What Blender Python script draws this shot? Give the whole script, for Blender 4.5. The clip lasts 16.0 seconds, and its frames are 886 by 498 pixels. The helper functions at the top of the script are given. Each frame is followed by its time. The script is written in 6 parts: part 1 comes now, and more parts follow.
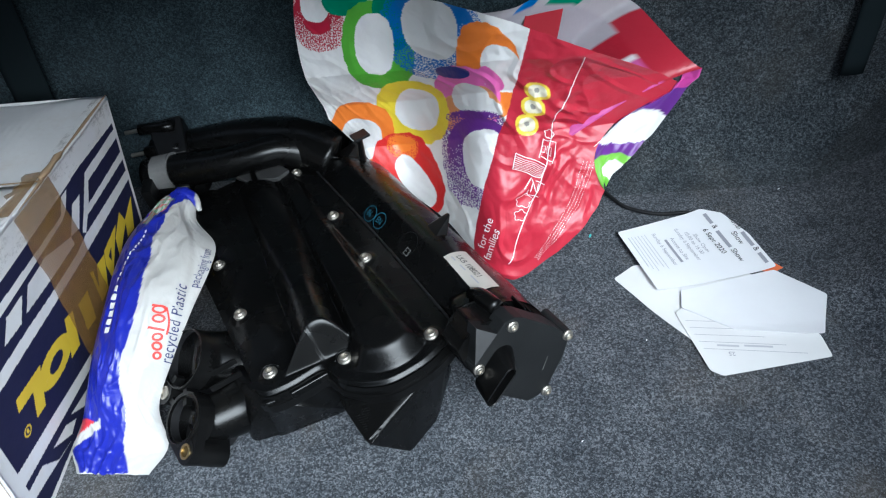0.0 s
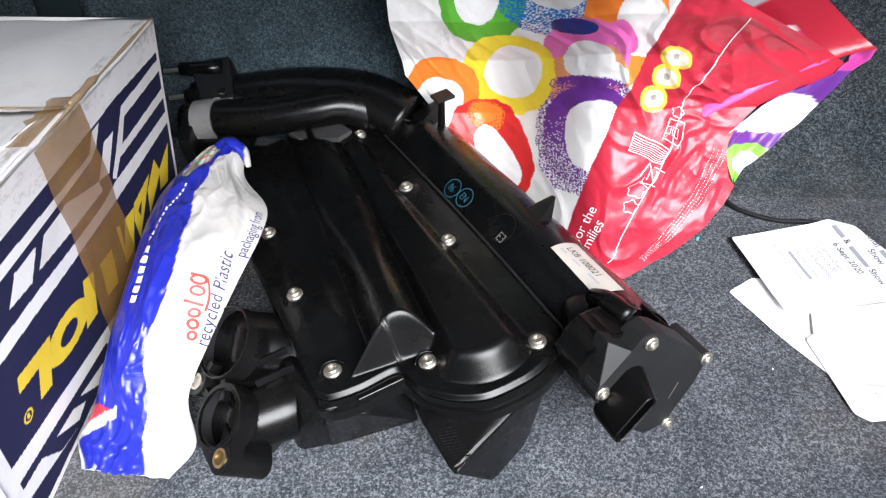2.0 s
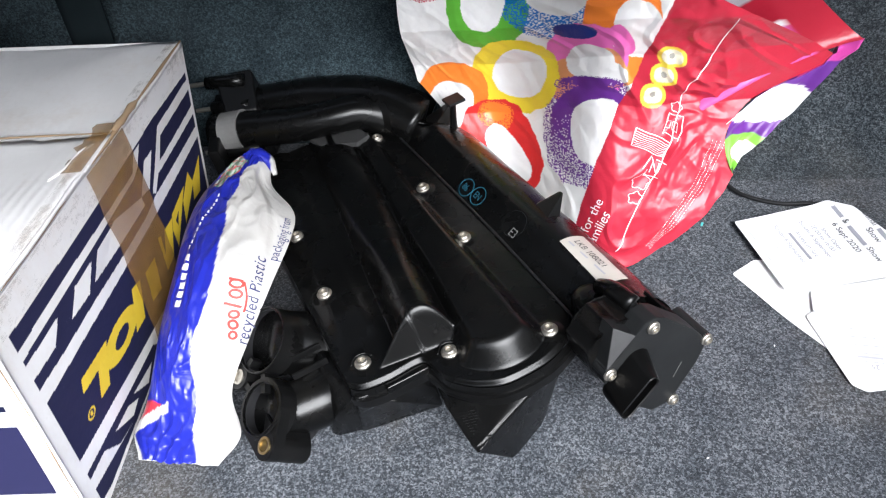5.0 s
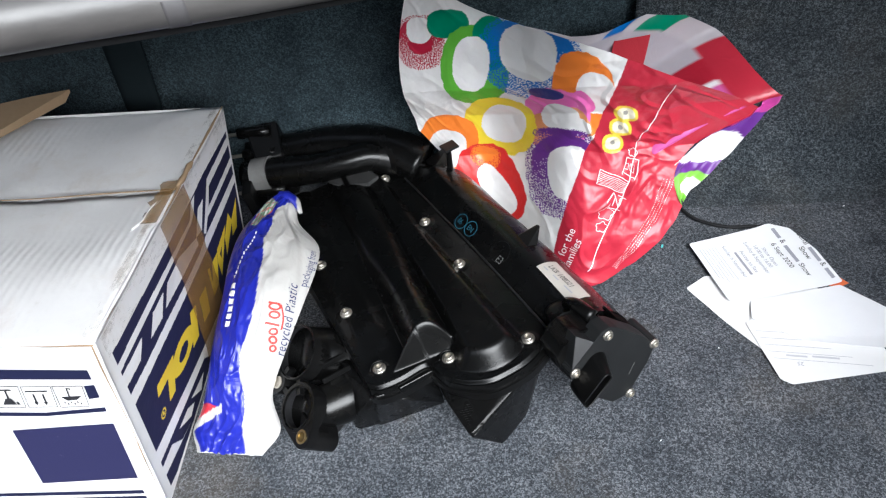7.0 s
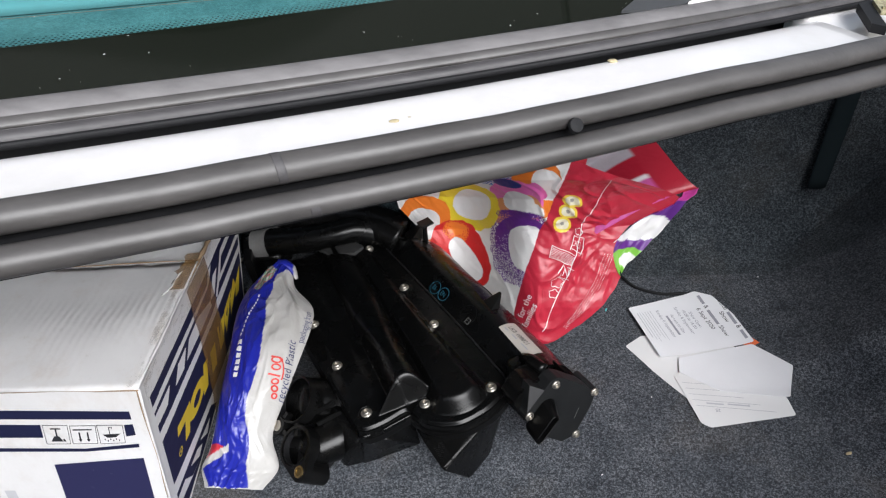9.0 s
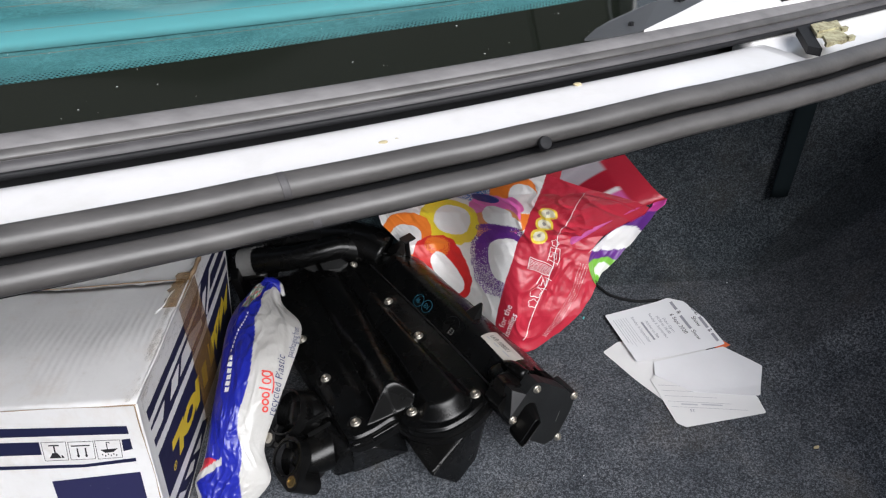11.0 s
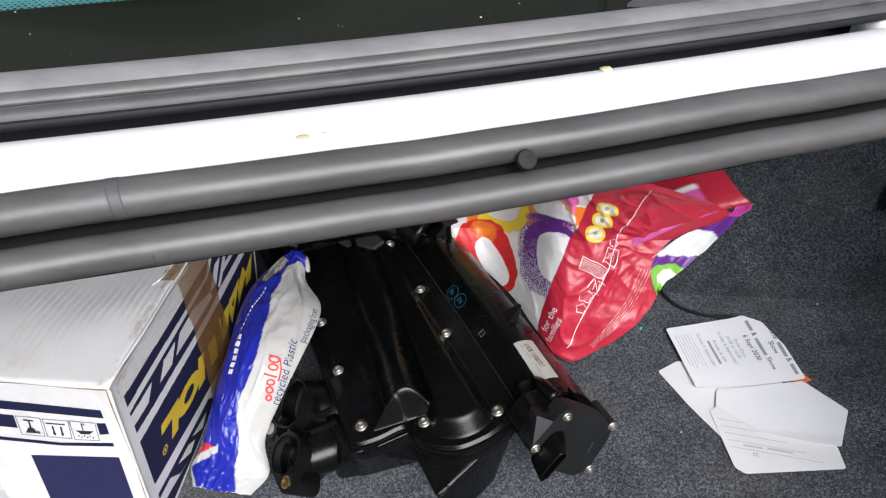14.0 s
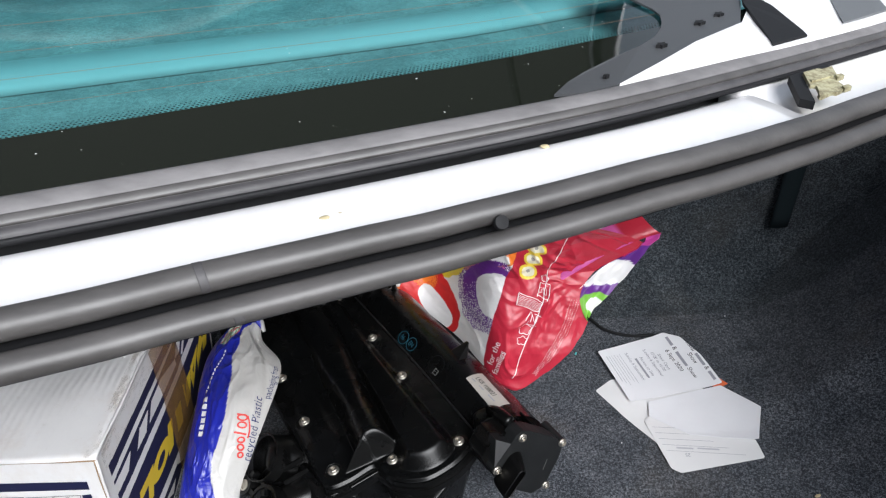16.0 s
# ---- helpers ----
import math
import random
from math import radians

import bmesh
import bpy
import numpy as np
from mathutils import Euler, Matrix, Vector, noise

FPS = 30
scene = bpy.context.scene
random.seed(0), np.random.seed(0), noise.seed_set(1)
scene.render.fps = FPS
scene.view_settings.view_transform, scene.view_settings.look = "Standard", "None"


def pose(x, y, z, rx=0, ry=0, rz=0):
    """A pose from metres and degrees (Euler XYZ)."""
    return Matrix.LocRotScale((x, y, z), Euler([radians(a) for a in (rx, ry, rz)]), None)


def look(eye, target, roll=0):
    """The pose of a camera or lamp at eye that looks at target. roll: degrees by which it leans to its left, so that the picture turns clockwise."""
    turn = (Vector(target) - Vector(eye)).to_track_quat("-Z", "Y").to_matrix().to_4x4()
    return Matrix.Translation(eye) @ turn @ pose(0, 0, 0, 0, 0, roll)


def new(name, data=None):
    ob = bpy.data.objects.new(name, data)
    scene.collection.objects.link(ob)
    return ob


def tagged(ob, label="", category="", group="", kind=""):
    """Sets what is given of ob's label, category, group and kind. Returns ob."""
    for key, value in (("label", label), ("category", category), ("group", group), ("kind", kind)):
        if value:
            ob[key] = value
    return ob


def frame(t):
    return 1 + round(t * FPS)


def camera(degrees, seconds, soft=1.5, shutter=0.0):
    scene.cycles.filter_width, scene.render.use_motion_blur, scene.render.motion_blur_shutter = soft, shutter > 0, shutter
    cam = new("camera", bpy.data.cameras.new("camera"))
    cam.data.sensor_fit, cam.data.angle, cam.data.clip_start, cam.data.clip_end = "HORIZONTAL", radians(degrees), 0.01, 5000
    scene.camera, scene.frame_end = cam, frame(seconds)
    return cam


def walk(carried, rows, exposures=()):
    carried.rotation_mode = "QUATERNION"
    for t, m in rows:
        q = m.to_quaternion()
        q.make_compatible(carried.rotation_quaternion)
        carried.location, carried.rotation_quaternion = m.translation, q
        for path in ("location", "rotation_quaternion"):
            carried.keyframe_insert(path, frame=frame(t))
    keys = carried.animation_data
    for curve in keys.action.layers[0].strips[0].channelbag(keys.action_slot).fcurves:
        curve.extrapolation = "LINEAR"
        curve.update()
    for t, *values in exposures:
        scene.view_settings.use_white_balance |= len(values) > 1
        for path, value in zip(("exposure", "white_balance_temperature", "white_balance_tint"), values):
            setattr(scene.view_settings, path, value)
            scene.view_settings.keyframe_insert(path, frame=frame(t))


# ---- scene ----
import itertools

cam = camera(63.9, 16.0, soft=1.2)
METRES, EYE, TILT, LEAN, TURN = 1.1, 0.78, -45.0, 5.0, 0.0
ROWS = [
    (0.0, 0.0, 0.0, 0.0, -0.0, 0.0, 0.0),
    (0.5, -0.0556, 0.1019, -0.0131, 1.17, -1.0, -3.9),
    (1.0, -0.0793, 0.124, -0.0169, 0.64, -0.84, -5.18),
    (1.5, -0.0914, 0.1387, -0.0086, 0.09, -0.72, -5.45),
    (2.0, -0.0981, 0.1438, -0.0104, -0.0, -0.77, -5.25),
    (2.5, -0.101, 0.1462, -0.0107, 0.11, -0.99, -4.8),
    (3.0, -0.0984, 0.1483, -0.0081, 0.21, -1.41, -4.29),
    (3.5, -0.0963, 0.1474, -0.0074, 0.52, -1.61, -3.83),
    (4.0, -0.1002, 0.1412, -0.0056, 0.74, -2.07, -3.46),
    (6.5, -0.0861, -0.026, 0.0199, 2.14, -1.87, -1.92),
    (7.0, -0.0862, -0.0693, 0.0278, 1.82, -1.24, -1.62),
    (7.5, -0.0865, -0.1304, 0.0455, 1.09, -0.24, -1.87),
    (8.0, -0.0872, -0.181, 0.0474, 0.39, 1.03, -1.97),
    (8.5, -0.0942, -0.2173, 0.0444, -0.31, 2.4, -2.1),
    (9.0, -0.0972, -0.2407, 0.0417, -0.85, 3.32, -2.17),
    (11.5, -0.1033, -0.2871, 0.0292, -2.51, 5.04, -0.5),
    (12.0, -0.1054, -0.2894, 0.0265, -2.5, 5.26, -0.61),
    (12.5, -0.1081, -0.2827, 0.0299, -2.07, 4.38, -1.13),
    (13.0, -0.1074, -0.2612, 0.0324, -0.53, 3.53, -2.5),
    (13.5, -0.0754, -0.2273, 0.0587, 1.81, 2.33, -4.41),
    (14.0, -0.0361, -0.1543, 0.0845, 4.06, 1.3, -6.19),
    (14.5, -0.0103, -0.1255, 0.0964, 5.23, 1.13, -7.15),
    (15.0, -0.0027, -0.1556, 0.0934, 4.15, 1.71, -6.37),
    (15.5, -0.042, -0.2071, 0.0802, 1.09, 3.28, -3.89),
    (16.0, -0.0698, -0.2462, 0.0786, -2.0, 5.49, -0.72),
]
walk(cam, [(t, pose(0, 0, EYE, TILT, LEAN, TURN) @ pose(METRES * x, METRES * y, METRES * z, 90 + pitch, roll, yaw)) for t, x, y, z, yaw, pitch, roll in ROWS],
     exposures=[(0.0, 0.6, 5450, 2), (0.3, 0.95, 5850, 8), (0.6, 1.22, 6000, 10), (1.5, 1.32, 6000, 10), (4.2, 1.28, 6000, 10), (6.4, 0.95, 5900, 7), (7.4, 0.85, 5900, 7), (8.0, 0.7, 6000, 8), (9.0, 0.2, 6100, 10), (12.0, 0.15, 6100, 10), (13.0, 0.25, 6100, 10), (14.5, 0.4, 6050, 10), (16.0, 0.25, 6000, 9)])

# ---- light ----
world = bpy.data.worlds.new("overcast_sky")
scene.world = world
world.use_nodes = True
wn = world.node_tree
wn.nodes.clear()
sky = wn.nodes.new("ShaderNodeTexSky")
sky.sky_type, sky.sun_disc = "NISHITA", False
sky.sun_elevation, sky.sun_rotation = radians(42), radians(153)
sky.air_density, sky.dust_density = 1.0, 4.0
bg = wn.nodes.new("ShaderNodeBackground")
bg.inputs["Strength"].default_value = 0.15
wout = wn.nodes.new("ShaderNodeOutputWorld")
grey = wn.nodes.new("ShaderNodeHueSaturation")
grey.inputs["Saturation"].default_value = 0.4
wn.links.new(sky.outputs[0], grey.inputs["Color"])
wn.links.new(grey.outputs[0], bg.inputs[0])
wn.links.new(bg.outputs[0], wout.inputs[0])
sun_data = bpy.data.lights.new("sun", "SUN")
sun_data.energy, sun_data.angle, sun_data.color = 3.6, radians(40), (1.0, 0.97, 0.93)
sun = new("sun", sun_data)
sun.matrix_world = look((1.5, -2.6, 3.0), (0, 0.4, 0.1))


# ---- materials ----
def mat(name, color=(0.5, 0.5, 0.5), rough=0.5, metal=0.0, spec=0.5, coat=0.0):
    m = bpy.data.materials.new(name)
    m.use_nodes = True
    b = m.node_tree.nodes["Principled BSDF"]
    b.inputs["Base Color"].default_value = (*color, 1)
    b.inputs["Roughness"].default_value = rough
    b.inputs["Metallic"].default_value = metal
    b.inputs["Specular IOR Level"].default_value = spec
    b.inputs["Coat Weight"].default_value = coat
    return m


def node(m, kind, **values):
    n = m.node_tree.nodes.new(kind)
    for key, value in values.items():
        if key in n.inputs:
            n.inputs[key].default_value = value
    return n


def link(m, a, b):
    m.node_tree.links.new(a, b)


def bsdf(m):
    return m.node_tree.nodes["Principled BSDF"]


def coords(m, scale=(1, 1, 1)):
    c = node(m, "ShaderNodeTexCoord")
    k = node(m, "ShaderNodeMapping")
    k.inputs["Scale"].default_value = scale
    link(m, c.outputs["Object"], k.inputs[0])
    return k.outputs[0]


def noise_ramp(m, vec, scale, stops, detail=4.0, rough=0.6):
    """A noise texture through a colour ramp; stops are (position, colour)."""
    n = node(m, "ShaderNodeTexNoise", Scale=scale, Detail=detail, Roughness=rough)
    link(m, vec, n.inputs["Vector"])
    r = node(m, "ShaderNodeValToRGB")
    els = r.color_ramp.elements
    while len(els) < len(stops):
        els.new(0.5)
    for e, (p, c) in zip(els, stops):
        e.position = p
        e.color = (*c, 1) if len(c) == 3 else c
    link(m, n.outputs["Fac"], r.inputs[0])
    return r.outputs[0], n.outputs["Fac"]


def blend(m, a, b, fac=None, mode="MIX", amount=0.5):
    x = node(m, "ShaderNodeMix")
    x.data_type, x.blend_type = "RGBA", mode
    x.inputs[0].default_value = amount
    if fac is not None:
        link(m, fac, x.inputs[0])
    for sock, val in ((x.inputs[6], a), (x.inputs[7], b)):
        if isinstance(val, tuple):
            sock.default_value = (*val, 1)
        else:
            link(m, val, sock)
    return x.outputs[2]


def bump(m, height, strength=0.3, distance=0.001, normal=None):
    b = node(m, "ShaderNodeBump", Strength=strength, Distance=distance)
    link(m, height, b.inputs["Height"])
    if normal is not None:
        link(m, normal, b.inputs["Normal"])
    link(m, b.outputs[0], bsdf(m).inputs["Normal"])
    return b.outputs[0]


def carpet_material(name, dark, mid, light, dirt, soil_share=0.2):
    m = mat(name, mid, 0.95, spec=0.15)
    v = coords(m)
    stir = node(m, "ShaderNodeTexNoise", Scale=420.0, Detail=2.0)
    link(m, v, stir.inputs["Vector"])
    fibre = node(m, "ShaderNodeTexVoronoi", Scale=620.0)
    link(m, blend(m, v, stir.outputs["Color"], mode="ADD", amount=0.0022), fibre.inputs["Vector"])
    clump, _ = noise_ramp(m, v, 190, [(0.30, (0.0, 0.0, 0.0)), (0.70, (1.0, 1.0, 1.0))], 3.0, 0.7)
    mixed = node(m, "ShaderNodeSeparateColor")
    link(m, blend(m, fibre.outputs["Color"], clump, amount=0.42), mixed.inputs[0])
    tuft = node(m, "ShaderNodeValToRGB")
    els = tuft.color_ramp.elements
    els.new(0.5)
    for e, (p, c) in zip(els, ((0.22, dark), (0.50, mid), (0.84, light))):
        e.position, e.color = p, (*c, 1)
    link(m, mixed.outputs[0], tuft.inputs[0])
    fleck = tuft.outputs[0]
    patch, _ = noise_ramp(m, v, 15, [(0.33, (0.66, 0.68, 0.70)), (0.67, (1.25, 1.23, 1.2))], 6)
    base = blend(m, fleck, patch, mode="MULTIPLY", amount=1.0)
    _, soil = noise_ramp(m, v, 4.5, [(0, (0, 0, 0)), (1, (1, 1, 1))], 6)
    keep = node(m, "ShaderNodeMapRange")
    keep.inputs["From Min"].default_value, keep.inputs["From Max"].default_value = 0.52, 0.75
    keep.inputs["To Max"].default_value = soil_share
    link(m, soil, keep.inputs[0])
    link(m, blend(m, base, dirt, keep.outputs[0]), bsdf(m).inputs["Base Color"])
    fuzz = node(m, "ShaderNodeTexNoise", Scale=800.0, Detail=2.0)
    link(m, v, fuzz.inputs["Vector"])
    bump(m, fuzz.outputs["Fac"], 0.6, 0.0018)
    bsdf(m).inputs["Sheen Weight"].default_value = 0.15
    return m


M_CARPET = carpet_material("grey flecked carpet", (0.020, 0.023, 0.028), (0.052, 0.058, 0.069), (0.165, 0.175, 0.195), (0.13, 0.105, 0.075), 0.42)
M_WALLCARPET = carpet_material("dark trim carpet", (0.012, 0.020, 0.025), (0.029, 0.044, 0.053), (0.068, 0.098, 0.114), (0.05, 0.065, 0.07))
# The floor's carpet again, with the deep boot's shade put into its colour.
M_CARPET_SHADED = carpet_material("grey flecked carpet darkened as shade", (0.012, 0.015, 0.019), (0.033, 0.041, 0.048), (0.122, 0.134, 0.148), (0.09, 0.078, 0.06), 0.35)


def black_plastic(name, base, rough, spec=0.25):
    m = mat(name, base, rough, spec=spec)
    v = coords(m)
    col, _ = noise_ramp(m, v, 18, [(0.35, base), (0.7, tuple(c * 1.5 for c in base))], 6)
    scuff, f = noise_ramp(m, v, 60, [(0.70, (0, 0, 0)), (0.82, (0.016, 0.0155, 0.015))], 8, 0.75)
    film, _ = noise_ramp(m, coords(m, (1, 2.5, 1)), 9, [(0.55, (0, 0, 0)), (0.85, (0.007, 0.0062, 0.005))], 7, 0.65)
    link(m, blend(m, blend(m, col, scuff, mode="ADD", amount=0.9), film, mode="ADD", amount=0.8), bsdf(m).inputs["Base Color"])
    rr = node(m, "ShaderNodeMapRange")
    rr.inputs["To Min"].default_value, rr.inputs["To Max"].default_value = rough * 0.75, rough * 1.5
    big = node(m, "ShaderNodeTexNoise", Scale=26.0, Detail=6.0)
    link(m, v, big.inputs["Vector"])
    link(m, big.outputs["Fac"], rr.inputs[0])
    link(m, rr.outputs[0], bsdf(m).inputs["Roughness"])
    fine = node(m, "ShaderNodeTexNoise", Scale=700.0, Detail=2.0)
    link(m, v, fine.inputs["Vector"])
    bump(m, fine.outputs["Fac"], 0.12, 0.0006)
    return m


M_PLASTIC = black_plastic("black moulded plastic", (0.0022, 0.0022, 0.0022), 0.24)
M_PLASTIC_MATT = black_plastic("matt black plastic", (0.0032, 0.0032, 0.0033), 0.32, 0.22)
M_HOLE = mat("black inner plastic", (0.008, 0.008, 0.009), 0.5)
M_CAPGREY = black_plastic("charcoal plastic", (0.009, 0.0095, 0.010), 0.42, 0.22)
M_STEEL = mat("zinc plated steel", (0.47, 0.44, 0.39), 0.48, 1.0)
M_BRASS = mat("brass", (0.62, 0.47, 0.22), 0.3, 1.0)
for metal in (M_STEEL, M_BRASS):
    grain = node(metal, "ShaderNodeTexNoise", Scale=300.0, Detail=4.0)
    link(metal, coords(metal), grain.inputs["Vector"])
    bump(metal, grain.outputs["Fac"], 0.3, 0.0005)
M_BRASSDARK = mat("brass darkened as a hole", (0.16, 0.11, 0.04), 0.45, 0.8)
M_STAMP = mat("blue ink", (0.015, 0.10, 0.15), 0.6)
M_GREYPLATE = black_plastic("grey black plastic", (0.03, 0.03, 0.03), 0.5)
# Paler plastic that paints a highlight onto the upper runner.
M_GLINT = black_plastic("pale plastic standing in for glare", (0.11, 0.108, 0.106), 0.22)
M_FACET = black_plastic("grey plastic paled for skylight", (0.045, 0.045, 0.046), 0.4)
M_CHALK = mat("pale moulded mark", (0.12, 0.12, 0.115), 0.7)
M_LABEL = mat("cream label paper", (0.44, 0.41, 0.37), 0.6)


def rubber_material(name, base, rough=0.34):
    m = mat(name, base, rough, spec=0.5)
    v = coords(m)
    col, f = noise_ramp(m, coords(m, (0.25, 0.7, 1)), 60, [(0.3, tuple(0.5 * c for c in base)), (0.75, base)], 7)
    link(m, col, bsdf(m).inputs["Base Color"])
    n = node(m, "ShaderNodeTexNoise", Scale=260.0, Detail=3.0)
    link(m, v, n.inputs["Vector"])
    first = bump(m, n.outputs["Fac"], 0.15, 0.0006)
    dents = node(m, "ShaderNodeTexNoise", Scale=34.0, Detail=5.0, Roughness=0.65)
    link(m, coords(m, (0.5, 1, 1)), dents.inputs["Vector"])
    bump(m, dents.outputs["Fac"], 0.13, 0.004, first)
    gloss = node(m, "ShaderNodeMapRange")
    gloss.inputs["To Min"].default_value, gloss.inputs["To Max"].default_value = rough * 0.7, rough * 1.35
    link(m, dents.outputs["Fac"], gloss.inputs[0])
    link(m, gloss.outputs[0], bsdf(m).inputs["Roughness"])
    return m


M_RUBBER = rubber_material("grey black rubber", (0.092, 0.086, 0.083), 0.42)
# Sky glare on the window strip is put into this paler colour.
M_RUBBER2 = rubber_material("grey rubber paled for sky glare", (0.20, 0.19, 0.19), 0.62)
# Used for the seal's joints and for the painted shade on the strip.
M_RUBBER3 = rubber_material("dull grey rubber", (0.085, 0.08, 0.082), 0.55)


def paint_material():
    m = mat("white car paint", (0.78, 0.78, 0.77), 0.28, spec=0.5, coat=0.5)
    v = coords(m)
    col, f = noise_ramp(m, v, 22, [(0.5, (0.81, 0.79, 0.785)), (0.85, (0.7, 0.68, 0.65))], 7)
    link(m, col, bsdf(m).inputs["Base Color"])
    return m


M_PAINT = paint_material()


def board_material(name, base, rib, printed=False):
    """Corrugated board: faint ribs across the sheet, scuffs and dust."""
    m = mat(name, base, 0.72, spec=0.25)
    v = coords(m)
    col, f = noise_ramp(m, v, 9, [(0.3, tuple(c * 0.9 for c in base)), (0.7, base)], 7)
    dust, _ = noise_ramp(m, v, 55, [(0.6, (1, 1, 1)), (0.8, (0.8, 0.77, 0.72))], 8, 0.7)
    if printed:
        ink = node(m, "ShaderNodeVertexColor")
        ink.layer_name = "print"
        rub, _ = noise_ramp(m, coords(m, (1, 1, 0.4)), 75, [(0.64, (0, 0, 0)), (0.80, (0.09, 0.085, 0.10))], 8, 0.75)
        col = blend(m, ink.outputs["Color"], rub, mode="ADD", amount=1.0)
    stain, _ = noise_ramp(m, coords(m, (1, 1, 0.5)), 11, [(0.52, (1, 1, 1)), (0.76, (0.74, 0.62, 0.50))], 9, 0.75)
    link(m, blend(m, blend(m, col, dust, mode="MULTIPLY", amount=0.7), stain, mode="MULTIPLY", amount=0.4), bsdf(m).inputs["Base Color"])
    w = node(m, "ShaderNodeTexWave", Scale=rib, Distortion=1.2, Detail=2.0)
    w.bands_direction = "X"
    link(m, v, w.inputs["Vector"])
    dent = node(m, "ShaderNodeTexNoise", Scale=7.0, Detail=5.0)
    link(m, v, dent.inputs["Vector"])
    first = bump(m, dent.outputs["Fac"], 0.5, 0.012)
    worn = node(m, "ShaderNodeMapRange")
    worn.inputs["From Min"].default_value, worn.inputs["From Max"].default_value = 0.47, 0.72
    link(m, dent.outputs["Fac"], worn.inputs[0])
    ribs = node(m, "ShaderNodeMath")
    ribs.operation = "MULTIPLY"
    link(m, w.outputs["Fac"], ribs.inputs[0])
    link(m, worn.outputs[0], ribs.inputs[1])
    bump(m, ribs.outputs[0], 0.5, 0.0013, first)
    return m


M_BOARD = board_material("white printed carton board", (0.74, 0.73, 0.73), 28)
M_PRINTEDBOARD = board_material("white board with navy and yellow print", (0.74, 0.73, 0.73), 28, True)
M_KRAFT = board_material("brown carton board", (0.33, 0.23, 0.14), 28)
M_NAVY = mat("navy print", (0.012, 0.014, 0.048), 0.5, spec=0.3)
M_PALENAVY = mat("faded navy print", (0.022, 0.022, 0.075), 0.55, spec=0.3)
M_YELLOW = mat("yellow print", (0.72, 0.50, 0.03), 0.5, spec=0.3)
M_INK = mat("black ink", (0.02, 0.02, 0.025), 0.6)
M_GREYINK = mat("grey ink", (0.32, 0.32, 0.36), 0.7)
for printed in (M_NAVY, M_PALENAVY, M_YELLOW):
    b0 = tuple(bsdf(printed).inputs["Base Color"].default_value)[:3]
    wear, _ = noise_ramp(printed, coords(printed), 70, [(0.64, b0), (0.78, tuple(0.6 * c + 0.22 for c in b0))], 8, 0.75)
    link(printed, wear, bsdf(printed).inputs["Base Color"])


def tape_material():
    m = mat("brown parcel tape", (0.34, 0.185, 0.05), 0.25, spec=0.5)
    v = coords(m)
    n = node(m, "ShaderNodeTexNoise", Scale=40.0, Detail=4.0)
    link(m, v, n.inputs["Vector"])
    bump(m, n.outputs["Fac"], 0.5, 0.002)
    bsdf(m).inputs["Alpha"].default_value = 0.6
    return m


M_TAPE = tape_material()


def scuff_material():
    """Bare brown board showing through where the white facing has rubbed off."""
    m = mat("rubbed brown board", (0.42, 0.31, 0.21), 0.85, spec=0.15)
    show, _ = noise_ramp(m, coords(m, (1, 0.55, 1)), 34, [(0.50, (0, 0, 0)), (0.70, (0.55, 0.55, 0.55))], 10, 0.8)
    link(m, show, bsdf(m).inputs["Alpha"])
    return m


M_SCUFF = scuff_material()


def paper_material(name, base):
    m = mat(name, base, 0.7, spec=0.25)
    v = coords(m)
    col, f = noise_ramp(m, v, 14, [(0.3, tuple(c * 0.95 for c in base)), (0.7, base)], 5)
    link(m, col, bsdf(m).inputs["Base Color"])
    n = node(m, "ShaderNodeTexNoise", Scale=30.0, Detail=5.0)
    link(m, v, n.inputs["Vector"])
    bump(m, n.outputs["Fac"], 0.2, 0.003)
    return m


M_PAPER = paper_material("white paper", (0.82, 0.82, 0.84))
M_PAPER2 = paper_material("off white paper", (0.76, 0.755, 0.75))
M_ORANGE = mat("orange paper", (0.75, 0.16, 0.05), 0.6)


def printed_sheet(name, rough, wrinkle, scale):
    """A film or woven sheet whose print is held in the colour attribute 'print'."""
    m = mat(name, (0.8, 0.8, 0.8), rough, spec=0.45)
    a = node(m, "ShaderNodeVertexColor")
    a.layer_name = "print"
    v = coords(m)
    grime, _ = noise_ramp(m, v, 16, [(0.3, (0.9, 0.89, 0.87)), (0.65, (1, 1, 1))], 7)
    link(m, blend(m, a.outputs["Color"], grime, mode="MULTIPLY", amount=0.8), bsdf(m).inputs["Base Color"])
    n1 = node(m, "ShaderNodeTexNoise", Scale=scale, Detail=5.0, Distortion=0.6)
    link(m, v, n1.inputs["Vector"])
    first = bump(m, n1.outputs["Fac"], wrinkle, 0.006)
    warp = node(m, "ShaderNodeTexNoise", Scale=9.0, Detail=3.0)
    link(m, v, warp.inputs["Vector"])
    bent = blend(m, v, warp.outputs["Color"], amount=0.12)
    cell = node(m, "ShaderNodeTexVoronoi", Scale=scale * 0.55)
    cell.feature = "DISTANCE_TO_EDGE"
    link(m, bent, cell.inputs["Vector"])
    bump(m, cell.outputs["Distance"], 0.28, 0.006, first)
    return m


M_BAG = printed_sheet("printed laminated shopping bag", 0.36, 0.24, 38.0)
M_MAILER = printed_sheet("printed polythene film", 0.28, 0.4, 30.0)
M_BAGIN = mat("grey bag lining", (0.4, 0.38, 0.4), 0.7)
M_HANDLE = mat("red webbing", (0.42, 0.015, 0.03), 0.75)
web = node(M_HANDLE, "ShaderNodeTexWave", Scale=260.0)
link(M_HANDLE, coords(M_HANDLE), web.inputs["Vector"])
bump(M_HANDLE, web.outputs["Fac"], 0.5, 0.001)
